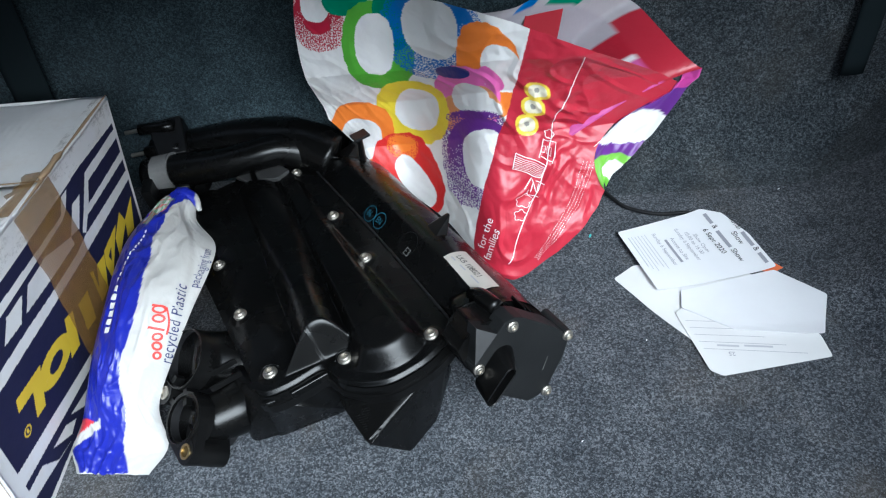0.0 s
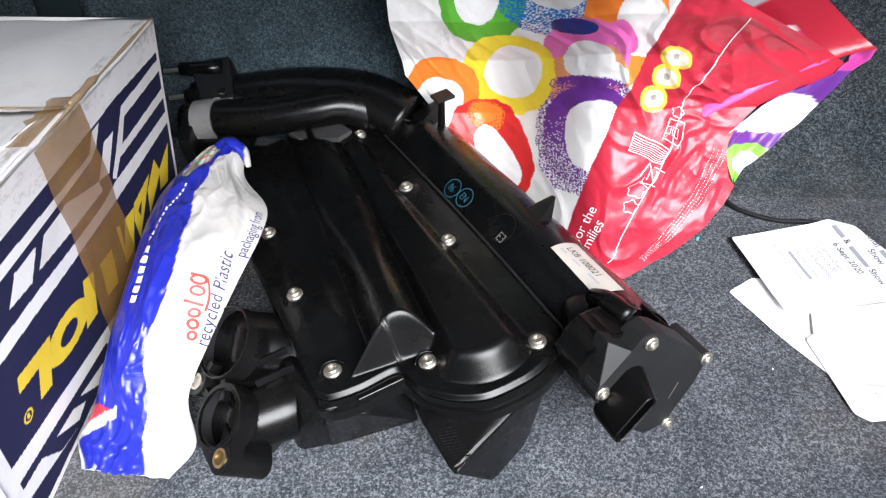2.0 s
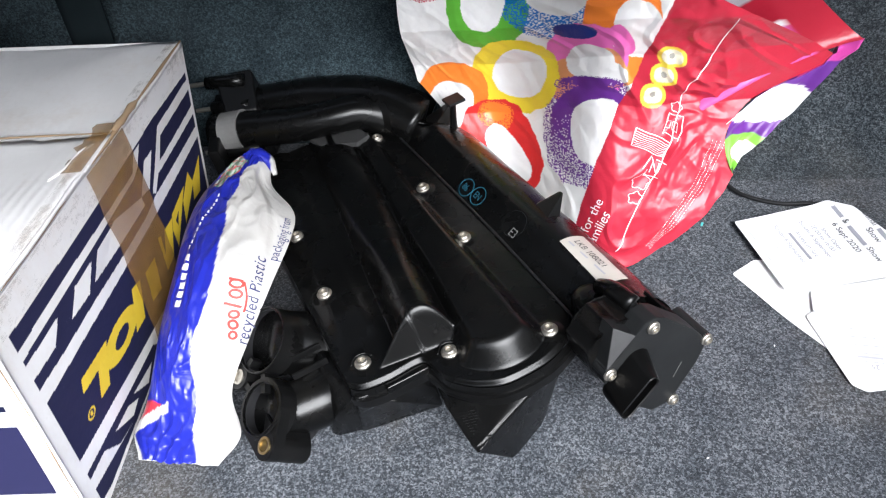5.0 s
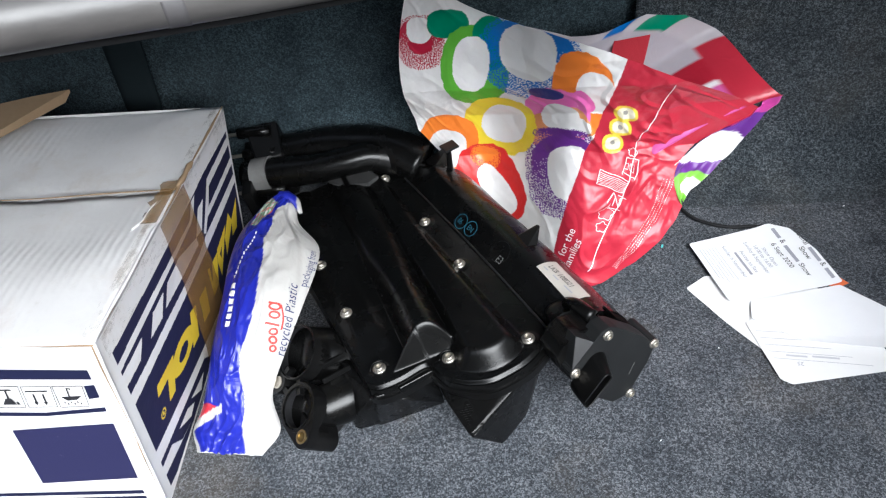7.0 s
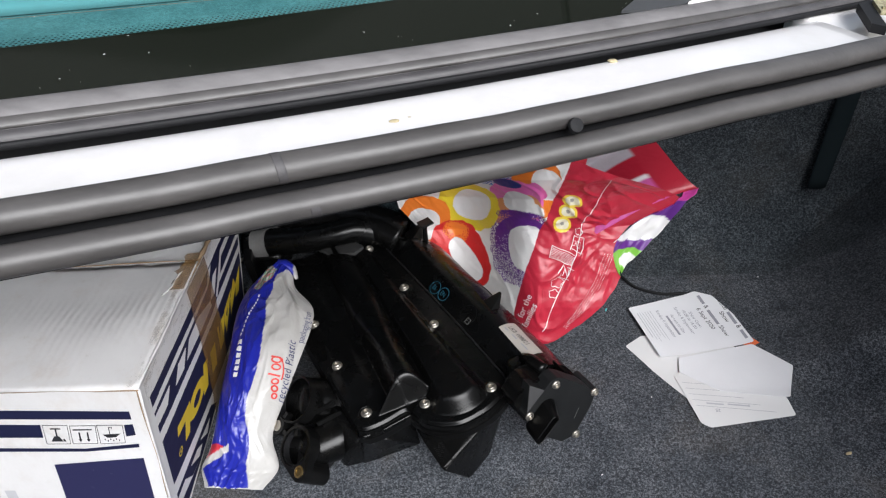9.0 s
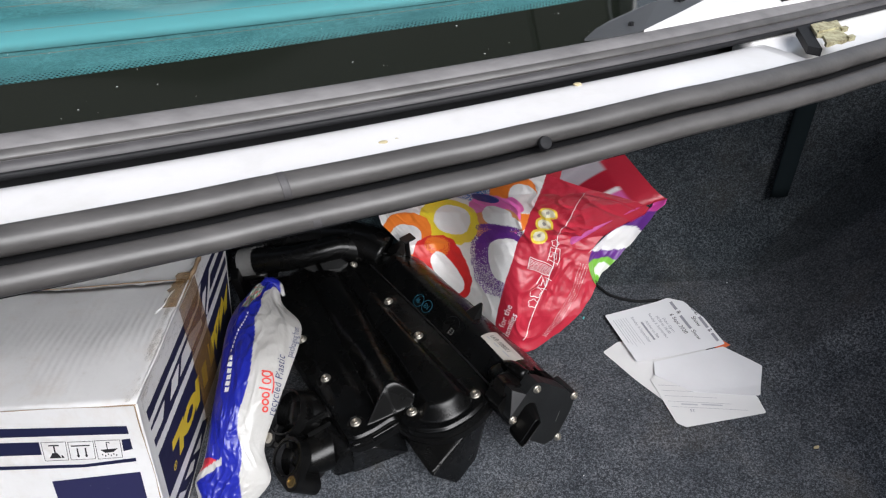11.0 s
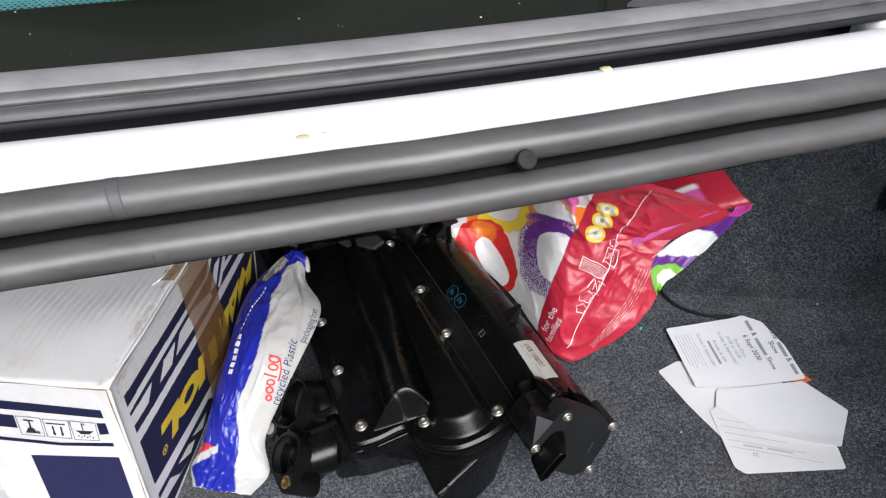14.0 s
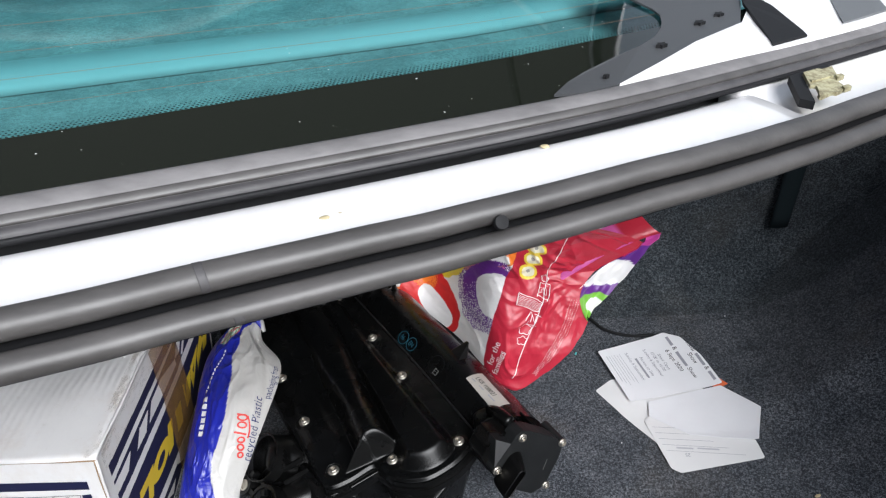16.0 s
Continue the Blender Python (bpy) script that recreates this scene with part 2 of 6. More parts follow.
M_WHITEPRINT = mat("white print", (0.8, 0.78, 0.78), 0.5)
M_STRAP = mat("black webbing", (0.015, 0.021, 0.024), 0.95, spec=0.05)
M_CABLE = mat("black cable", (0.01, 0.01, 0.011), 0.65, spec=0.25)
M_STRAW = mat("dry straw", (0.5, 0.42, 0.25), 0.8)
M_MINT = mat("turquoise fleck", (0.1, 0.5, 0.5), 0.6)
M_CLIP = mat("dull yellow steel", (0.50, 0.47, 0.30), 0.55, 0.3)
rust, _ = noise_ramp(M_CLIP, coords(M_CLIP), 160, [(0.42, (0.52, 0.49, 0.31)), (0.62, (0.22, 0.18, 0.10))], 6, 0.7)
link(M_CLIP, rust, bsdf(M_CLIP).inputs["Base Color"])
M_PALEPRINT = mat("pale grey print", (0.5, 0.5, 0.53), 0.7)


def glass_material():
    m = mat("green tinted glass", (0.1, 0.3, 0.3), 0.03)
    t = m.node_tree
    t.nodes.remove(bsdf(m))
    tr = node(m, "ShaderNodeBsdfTransparent", Color=(0.27, 0.70, 0.74, 1))
    gl = node(m, "ShaderNodeBsdfGlossy", Roughness=0.03)
    fr = node(m, "ShaderNodeFresnel", IOR=1.5)
    mx = node(m, "ShaderNodeMixShader")
    link(m, fr.outputs[0], mx.inputs[0])
    link(m, tr.outputs[0], mx.inputs[1])
    link(m, gl.outputs[0], mx.inputs[2])
    link(m, mx.outputs[0], t.nodes["Material Output"].inputs[0])
    return m


M_GLASS = glass_material()
M_FRIT = mat("black glass enamel", (0.008, 0.010, 0.007), 0.06, spec=0.32)
M_SHELF = carpet_material("pale parcel shelf cloth", (0.24, 0.25, 0.25), (0.31, 0.32, 0.32), (0.37, 0.38, 0.38), (0.16, 0.18, 0.18), 0.9)
M_TRIM = mat("grey moulded trim", (0.12, 0.125, 0.13), 0.6)
M_CORNER = mat("dark grey of a reflection", (0.055, 0.057, 0.06), 0.5)
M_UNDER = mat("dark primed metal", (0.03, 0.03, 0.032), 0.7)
M_BEAD = mat("lid ridge paled to show in reflection", (0.26, 0.23, 0.19), 0.5)
M_LINER = mat("dark lid liner", (0.014, 0.013, 0.009), 0.6)
M_SHELFRIDGE = mat("pale ridge cloth", (0.5, 0.51, 0.51), 0.9)
M_HEATER = mat("brown heater line", (0.16, 0.12, 0.08), 0.5)
M_GROUND = mat("asphalt", (0.05, 0.05, 0.052), 0.9)
M_BLOCKER = mat("dark unseen wall", (0.07, 0.068, 0.062), 0.9)


# ---- builders ----
def mesh_of(verts, faces, name="mesh", smooth=False):
    me = bpy.data.meshes.new(name)
    me.from_pydata([tuple(v) for v in verts], [], faces)
    me.update()
    if smooth:
        me.polygons.foreach_set("use_smooth", [True] * len(me.polygons))
    return me


def finish(bm, smooth=False):
    me = bpy.data.meshes.new("mesh")
    bmesh.ops.recalc_face_normals(bm, faces=bm.faces)
    bm.to_mesh(me)
    bm.free()
    if smooth:
        me.polygons.foreach_set("use_smooth", [True] * len(me.polygons))
    return me


def part(name, shape, material, parent=None, label="", smooth=False, at=None):
    """Links a bmesh or mesh as one object, under a thing or part where given."""
    me = shape if isinstance(shape, bpy.types.Mesh) else finish(shape, smooth)
    me.name = name
    if not me.materials:
        me.materials.append(material)
    ob = new(name, me)
    if parent is not None:
        ob.parent = parent
    if at is not None:
        ob.matrix_basis = at
    if label:
        ob["label"] = label
    return ob


def thing(name, label, category, m=None, group="", kind=""):
    ob = new(name)
    ob.empty_display_size = 0.05
    if m is not None:
        ob.matrix_basis = m
    return tagged(ob, label, category, group, kind)


def prism(outline, z0, z1, bevel=0.0, segs=2):
    """A prism over a 2D outline."""
    bm = bmesh.new()
    lo = [bm.verts.new((x, y, z0)) for x, y in outline]
    hi = [bm.verts.new((x, y, z1)) for x, y in outline]
    n = len(outline)
    bm.faces.new(lo[::-1])
    bm.faces.new(hi)
    for i in range(n):
        bm.faces.new((lo[i], lo[(i + 1) % n], hi[(i + 1) % n], hi[i]))
    if bevel:
        bmesh.ops.bevel(bm, geom=bm.edges[:], offset=bevel, segments=segs, affect="EDGES", profile=0.6)
    return bm


def block(x0, x1, y0, y1, z0, z1, bevel=0.0):
    return prism([(x0, y0), (x1, y0), (x1, y1), (x0, y1)], z0, z1, bevel)


def hull(points, bevel=0.0, segs=3):
    bm = bmesh.new()
    for p in points:
        bm.verts.new(p)
    r = bmesh.ops.convex_hull(bm, input=bm.verts[:])
    loose = [v for v in bm.verts if not v.link_faces]
    bmesh.ops.delete(bm, geom=loose, context="VERTS")
    bmesh.ops.dissolve_limit(bm, angle_limit=0.02, verts=bm.verts[:], edges=bm.edges[:])
    if bevel:
        bmesh.ops.bevel(bm, geom=bm.edges[:], offset=bevel, segments=segs, affect="EDGES", profile=0.6, clamp_overlap=True)
    return bm


def spline(points, n):
    """n points on a smooth curve through the given ones."""
    p = np.array(points, float)
    p = np.vstack([2 * p[0] - p[1], p, 2 * p[-1] - p[-2]])
    out = []
    for t in np.linspace(0, len(points) - 1.0001, n):
        i, f = int(t), t - int(t)
        a, b, c, d = p[i], p[i + 1], p[i + 2], p[i + 3]
        out.append(0.5 * (2 * b + (c - a) * f + (2 * a - 5 * b + 4 * c - d) * f * f + (3 * b - a - 3 * c + d) * f ** 3))
    return out


def tube(points, radii, n=24, segs=24, caps=True, squash=1.0):
    """A pipe through points with a radius that may change along it."""
    path = [Vector(p) for p in spline(points, n)]
    rads = np.interp(np.linspace(0, 1, n), np.linspace(0, 1, len(radii)), radii)
    bm = bmesh.new()
    rings = []
    side = Vector((0.13, 0.2, 0.97))
    for i, p in enumerate(path):
        d = (path[min(i + 1, n - 1)] - path[max(i - 1, 0)]).normalized()
        a = (side - d * side.dot(d)).normalized()
        b = d.cross(a)
        rings.append([bm.verts.new(p + (a * math.cos(k) * squash + b * math.sin(k)) * rads[i]) for k in np.linspace(0, 2 * math.pi, segs, endpoint=False)])
    for r0, r1 in zip(rings, rings[1:]):
        for k in range(segs):
            bm.faces.new((r0[k], r0[(k + 1) % segs], r1[(k + 1) % segs], r1[k]))
    if caps:
        bm.faces.new(rings[0][::-1])
        bm.faces.new(rings[-1])
    return bm


def lathe(profile, segs=24):
    """A turned solid from (radius, height) pairs about z."""
    verts, faces = [], []
    for r, h in profile:
        for k in range(segs):
            a = 2 * math.pi * k / segs
            verts.append((r * math.cos(a), r * math.sin(a), h))
    for i in range(len(profile) - 1):
        for k in range(segs):
            a, b = i * segs + k, i * segs + (k + 1) % segs
            faces.append((a, b, b + segs, a + segs))
    faces.append(tuple(range(segs))[::-1])
    faces.append(tuple(range((len(profile) - 1) * segs, len(profile) * segs)))
    return mesh_of(verts, faces, smooth=False)


def sheet(nu, nv, f, smooth=True):
    """A grid surface; f(u, v) with u, v in 0..1 gives a point."""
    verts = [f(i / nu, j / nv) for j in range(nv + 1) for i in range(nu + 1)]
    w = nu + 1
    faces = [(j * w + i, j * w + i + 1, (j + 1) * w + i + 1, (j + 1) * w + i) for j in range(nv) for i in range(nu)]
    return mesh_of(verts, faces, smooth=smooth)


def flat(polys, f):
    """Flat outlines (lists of 2D points) laid on a surface by f."""
    verts, faces = [], []
    for poly in polys:
        faces.append(tuple(range(len(verts), len(verts) + len(poly))))
        verts += [f(*p) for p in poly]
    return mesh_of(verts, faces)


def letters(text, size, spacing=1.0):
    """The mesh of a line of words in the built-in font, in the xy plane."""
    c = bpy.data.curves.new("letters", "FONT")
    c.body, c.size, c.space_character = text, size, spacing
    c.align_x = "LEFT"
    ob = bpy.data.objects.new("letters", c)
    scene.collection.objects.link(ob)
    bpy.context.view_layer.update()
    me = bpy.data.meshes.new_from_object(ob.evaluated_get(bpy.context.evaluated_depsgraph_get()))
    bpy.data.objects.remove(ob)
    bpy.data.curves.remove(c)
    return me


def bend(me, f):
    """Moves every vertex of a mesh by f(Vector)."""
    for v in me.vertices:
        v.co = f(v.co)
    me.update()
    return me


def smoothstep(a, b, x):
    t = min(max((x - a) / (b - a), 0.0), 1.0)
    return t * t * (3 - 2 * t)


def paint_print(me, colour):
    """Fills the colour attribute 'print' from an (n, 3) array, a colour for each vertex."""
    layer = me.color_attributes.new("print", "FLOAT_COLOR", "POINT")
    layer.data.foreach_set("color", np.c_[colour, np.ones(len(colour))].astype(np.float32).ravel())
    me.color_attributes.active_color = layer


# ---- the boot of the car ----
def arch(x, y):
    """Height of the floor carpet: flat, rising over the wheel arch."""
    edge = 0.44 + 0.55 * max(0.534 - y, -0.12) + 0.25 * max(0.0, y - 0.654) + 0.06 * smoothstep(0.45, 0.60, y)
    rise = 0.30 * smoothstep(0.0, 0.42, x - edge)
    ripple = 0.004 * noise.noise((x * 9, y * 9, 0.3)) * smoothstep(-0.1, 0.2, x - edge)
    fold = -0.004 * math.exp(-((x - edge) / 0.006) ** 2) if y < 0.62 else 0.0
    return rise + ripple + fold


def floor_point(u, v):
    x, y = -1.02 + 1.97 * u, -0.55 + 1.62 * v
    return (x, y, arch(x, y) + 0.0012 * noise.noise((x * 14, y * 14, 2.0)))


floor = part("floor", sheet(220, 190, floor_point), M_CARPET)
tagged(floor, "grey flecked carpet on the boot floor", "boot floor", kind="structure")


def seatback_point(u, v):
    x = -1.02 + 1.97 * u
    y = 1.02 + 0.05 * v + 0.003 * noise.noise((x * 6, v * 5, 5.0)) - 0.05 * smoothstep(0.25, 0.0, v) * 0.6
    return (x, y, -0.005 + 0.78 * v)


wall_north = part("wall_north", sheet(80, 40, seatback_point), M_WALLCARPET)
tagged(wall_north, "dark carpet on the back of the rear seat", "seat back", kind="structure")
def seat_corner_point(u, v):
    """The floor carpet sweeping up the seat back beside the wheel arch."""
    x = 0.12 + 0.83 * u
    if v < 0.3:
        a = v / 0.3 * math.pi / 2
        y, z = 0.88 + 0.13 * math.sin(a), 0.13 * (1 - math.cos(a))
    else:
        y, z = 1.01 + 0.04 * (v - 0.3), 0.13 + 0.65 * (v - 0.3) / 0.7
    return (x, y + 0.003 * noise.noise((x * 6, v * 5, 3.0)), max(z, arch(x, y)) + 0.0015)


# Darker copy of the floor carpet imitates the shade up the seat back.
wall_corner = part("wall_corner", sheet(90, 60, seat_corner_point), M_CARPET_SHADED)
tagged(wall_corner, "grey flecked carpet sweeping up the seat back", "seat back", kind="structure")
wall_west = part("wall_west", block(-1.06, -1.02, -0.55, 1.1, 0, 0.8), M_WALLCARPET)
tagged(wall_west, "dark carpeted side of the boot", "side trim", kind="structure")
wall_east = part("wall_east", block(0.95, 0.99, -0.55, 1.1, 0, 0.72), M_WALLCARPET)
tagged(wall_east, "dark carpeted side of the boot", "side trim", kind="structure")
wall_south = part("wall_south", block(-1.02, 0.95, -0.6, -0.55, 0, 0.3, 0.01), M_TRIM)
tagged(wall_south, "grey plastic trim of the loading sill", "loading sill", kind="structure")
# Unseen panels added at both sides to keep light out of the boot.
for dx, dn in (((0.72, 1.0), "deck_east"), ((-1.06, -0.86), "deck_west")):
    deck = part(dn, prism([(dx[0], -0.6), (dx[1], -0.6), (dx[1], 0.9), (dx[0], 0.5 if dx[0] > 0 else -0.2)], 0.70 if dx[0] > 0 else 0.86, 0.74 if dx[0] > 0 else 0.90, 0.006), M_PAINT)
    tagged(deck, "unseen white panel added to block light beside the boot opening", "body panel", kind="structure")
ground = part("ground", block(-60, 60, -60, 60, -0.62, -0.6), M_GROUND)
tagged(ground, "plain grey asphalt under the car", "ground", kind="structure")

# Unseen wall added so that the plastic's steep faces reflect something dark.
wall_yard = part("wall_yard", block(-7.0, 7.0, -4.2, -4.0, -0.6, 2.4), M_BLOCKER)
tagged(wall_yard, "plain unseen wall added behind the car to darken reflections", "yard wall", kind="structure")

# straps on the seat back, seen as darker upright bands
for sx, sw, sz in ((0.588, 0.048, 0.13), (-0.735, 0.08, 0.0)):
    strap = part("strap", sheet(6, 24, lambda u, v, sx=sx, sw=sw, sz=sz: (sx + sw * (u - 0.5) * (1 - 0.25 * (1 - v)) + 0.03 * v, 0.985 + 0.06 * v - 0.003 * math.sin(math.pi * u), sz + (0.74 - sz) * v)), M_STRAP)
    solid = strap.modifiers.new("thickness", "SOLIDIFY")
    solid.thickness = 0.004
    tagged(strap, "black fabric strap hanging down the carpeted seat back", "strap", group="seat back straps")


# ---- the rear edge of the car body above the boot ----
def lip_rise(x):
    """How far the body's edge is drawn up and back to fit the camera's view."""
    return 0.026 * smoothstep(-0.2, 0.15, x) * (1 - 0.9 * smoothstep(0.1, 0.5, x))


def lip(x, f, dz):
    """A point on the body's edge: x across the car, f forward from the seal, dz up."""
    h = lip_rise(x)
    # Shift along rays from a camera place, so that the edge's outline stays.
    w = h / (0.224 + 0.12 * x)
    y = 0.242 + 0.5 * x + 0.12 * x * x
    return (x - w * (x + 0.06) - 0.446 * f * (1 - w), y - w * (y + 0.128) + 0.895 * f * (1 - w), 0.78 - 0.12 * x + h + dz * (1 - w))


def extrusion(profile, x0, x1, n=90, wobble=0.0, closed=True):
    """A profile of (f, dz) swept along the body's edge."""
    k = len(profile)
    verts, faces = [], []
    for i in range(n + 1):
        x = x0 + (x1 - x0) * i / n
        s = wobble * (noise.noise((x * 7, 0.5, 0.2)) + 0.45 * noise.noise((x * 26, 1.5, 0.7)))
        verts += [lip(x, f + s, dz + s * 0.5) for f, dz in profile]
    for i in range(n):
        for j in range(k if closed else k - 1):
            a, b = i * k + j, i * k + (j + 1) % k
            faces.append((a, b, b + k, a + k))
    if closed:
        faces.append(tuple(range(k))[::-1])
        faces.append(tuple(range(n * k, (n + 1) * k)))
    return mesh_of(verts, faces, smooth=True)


def ring(cx, cz, r, n=20, a0=0.0, a1=360.0, squash=1.0):
    return [(cx + r * math.cos(radians(a)), cz + r * squash * math.sin(radians(a))) for a in np.linspace(a0, a1, n, endpoint=a1 - a0 < 360)]


seal = thing("boot_seal", "grey-black rubber weather seal with two bulbs along the boot opening", "weather seal")
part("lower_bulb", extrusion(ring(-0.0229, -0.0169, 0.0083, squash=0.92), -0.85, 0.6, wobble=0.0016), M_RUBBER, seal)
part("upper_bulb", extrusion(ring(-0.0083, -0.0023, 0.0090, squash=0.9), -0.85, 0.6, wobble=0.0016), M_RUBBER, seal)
# Its black colour stands in for the deep shade between the bulbs.
part("web", extrusion([(-0.0239, -0.0262), (-0.0047, -0.0195), (-0.0071, -0.0115), (-0.0183, -0.0203)], -0.85, 0.6), M_CABLE, seal, "web between the bulbs, blackened as the gap's shade")
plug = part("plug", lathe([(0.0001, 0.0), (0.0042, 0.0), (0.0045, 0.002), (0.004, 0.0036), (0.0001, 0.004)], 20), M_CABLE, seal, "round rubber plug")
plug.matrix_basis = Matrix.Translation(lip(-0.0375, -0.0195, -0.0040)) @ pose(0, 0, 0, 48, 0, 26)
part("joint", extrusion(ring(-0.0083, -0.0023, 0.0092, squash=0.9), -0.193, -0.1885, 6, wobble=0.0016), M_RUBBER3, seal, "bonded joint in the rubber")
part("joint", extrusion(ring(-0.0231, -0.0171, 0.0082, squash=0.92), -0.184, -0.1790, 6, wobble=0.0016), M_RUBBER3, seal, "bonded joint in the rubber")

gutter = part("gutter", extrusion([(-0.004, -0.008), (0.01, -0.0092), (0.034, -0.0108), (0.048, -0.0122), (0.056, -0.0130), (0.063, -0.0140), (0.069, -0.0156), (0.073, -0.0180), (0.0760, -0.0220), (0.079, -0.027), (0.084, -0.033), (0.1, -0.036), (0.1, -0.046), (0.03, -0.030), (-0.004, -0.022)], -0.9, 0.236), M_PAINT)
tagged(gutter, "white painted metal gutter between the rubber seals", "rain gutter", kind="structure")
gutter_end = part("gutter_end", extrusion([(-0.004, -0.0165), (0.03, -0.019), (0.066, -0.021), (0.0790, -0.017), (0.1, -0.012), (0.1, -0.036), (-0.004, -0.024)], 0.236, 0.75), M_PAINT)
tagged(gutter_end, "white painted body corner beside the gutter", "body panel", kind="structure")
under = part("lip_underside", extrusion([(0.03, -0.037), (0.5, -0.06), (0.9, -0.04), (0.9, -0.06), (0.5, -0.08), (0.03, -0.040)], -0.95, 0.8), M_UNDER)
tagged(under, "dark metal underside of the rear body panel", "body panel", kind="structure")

window_rubber = thing("window_rubber", "grey-black rubber strip along the lower edge of the rear window", "window seal")
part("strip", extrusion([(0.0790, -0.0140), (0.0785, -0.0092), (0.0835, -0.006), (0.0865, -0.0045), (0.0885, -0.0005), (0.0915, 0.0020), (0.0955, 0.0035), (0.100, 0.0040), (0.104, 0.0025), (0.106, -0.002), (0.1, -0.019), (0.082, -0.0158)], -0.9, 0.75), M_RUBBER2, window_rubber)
# Darker strips paint in the shade of the groove and the lower face.
part("dark_band", extrusion([(0.0836, -0.0056), (0.0868, -0.0042), (0.0888, -0.0004), (0.0876, -0.0002), (0.0848, -0.0040)], -0.9, 0.75), M_RUBBER, window_rubber, "groove in the rubber, its shade put in by darker colour")
part("front_band", extrusion([(0.0787, -0.0142), (0.0781, -0.0091), (0.0832, -0.0057), (0.0838, -0.0063), (0.0790, -0.0096), (0.0792, -0.0142)], -0.9, 0.75), M_RUBBER3, window_rubber, "lower face of the rubber, coloured darker as shade")
# Black strip added in place of the shadow between rubber and gutter.
part("lower_lip", extrusion([(0.0768, -0.0150), (0.0768, -0.0120), (0.0785, -0.0100), (0.0792, -0.0160)], -0.9, 0.75), M_CABLE, window_rubber, "thin black strip added as the shadow under the rubber")


def pane(x, f):
    """The rear window's surface."""
    g = f - 0.1
    return lip(x, f, 0.001 + 0.02 * g + 0.35 * g * g)


window_1 = thing("window_1", "green tinted rear window with a black enamel border", "rear window", kind="structure")
glass = part("pane", sheet(60, 30, lambda u, v: pane(-1.0 + 1.5 * u, 0.1 + 0.6 * v)), M_GLASS, window_1)
glass.visible_shadow = False


def frit_edge(x):
    """How far the enamel border reaches up the glass; a little more towards the corner."""
    return 0.172 + 0.010 * smoothstep(-0.35, 0.0, x) + 0.005 * smoothstep(0.0, 0.2, x)


border = part("enamel_border", sheet(80, 6, lambda u, v: tuple(Vector(pane(-1.0 + 1.42 * u, 0.1 + (frit_edge(-1.0 + 1.42 * u) - 0.1) * v)) + Vector((0, 0, 0.0006)))), M_FRIT, window_1, "black enamel border")
dots_v, dots_f = [], []
for i in range(290):
    for row in range(4):
        x = -0.62 + 0.0032 * i + 0.0016 * (row % 2)
        if x > 0.3:
            continue
        r = 0.00105 - 0.00013 * row
        c = Vector(pane(x, frit_edge(x) + 0.0010 + 0.0027 * row)) + Vector((0, 0, 0.0006))
        dots_f.append(tuple(range(len(dots_v), len(dots_v) + 6)))
        dots_v += [c + Vector((0.894, 0.447, -0.1)) * (1.1 * r * math.cos(k * 1.0472)) + Vector((-0.446, 0.895, 0.05)) * (0.75 * r * math.sin(k * 1.0472)) for k in range(6)]
tagged(part("enamel_dots", mesh_of(dots_v, dots_f), M_FRIT, border), kind="stuff")
for h in (0.212, 0.252, 0.292, 0.332):
    part("heater_line", sheet(60, 1, lambda u, v, h=h: tuple(Vector(pane(-0.95 + 1.2 * u, h + 0.0007 * v)) + Vector((0, 0, 0.0007)))), M_HEATER, glass, "thin brown heater line")

rng = random.Random(5)
speck_v, speck_f = [], []
for _ in range(80):
    c = Vector(pane(rng.uniform(-0.6, 0.24), 0.112 + 0.2 * rng.random() ** 1.5)) + Vector((0, 0, 0.0011))
    r = 0.0002 + 0.0006 * rng.random() ** 3
    speck_f.append(tuple(range(len(speck_v), len(speck_v) + 5)))
    speck_v += [c + Vector((r * math.cos(k * 1.2566) * rng.uniform(0.6, 1.6), r * math.sin(k * 1.2566), 0)) for k in range(5)]
tagged(part("dust_specks", mesh_of(speck_v, speck_f), M_WHITEPRINT, window_1, "pale specks of dust"), kind="stuff")

shelf = part("parcel_shelf", sheet(40, 20, lambda u, v: tuple(Vector(lip(-1.0 + 1.6 * u, 0.12 + 0.6 * v, -0.035 + 0.01 * v)))), M_SHELF)
tagged(shelf, "pale cloth parcel shelf behind the rear window", "parcel shelf", kind="structure")
ledge = part("shelf_ledge", extrusion([(0.325, -0.030), (0.332, -0.022), (0.372, -0.018), (0.382, -0.03)], -1.0, 0.4), M_SHELFRIDGE)
tagged(ledge, "raised ridge of the pale parcel shelf", "parcel shelf", kind="structure")



def raised(points, lift, thick):
    """A thin plate over an outline on the window's plane."""
    top = [Vector(pane(x, max(f, 0.1))) + (Vector(lip(x, f, 0)) - Vector(lip(x, max(f, 0.1), 0))) + Vector((0, 0, lift)) for x, f in points]
    n = len(top)
    verts = top + [p - Vector((0, 0, thick)) for p in top]
    faces = [tuple(range(n)), tuple(range(2 * n - 1, n - 1, -1))] + [(i, i + n, (i + 1) % n + n, (i + 1) % n) for i in range(n)]
    return mesh_of(verts, faces)


# Flat plates imitate a reflection in the glass, outlined from the camera's view.
corner = thing("window_corner_trim", "flat grey plate standing in for a reflection in the window corner", "window trim")
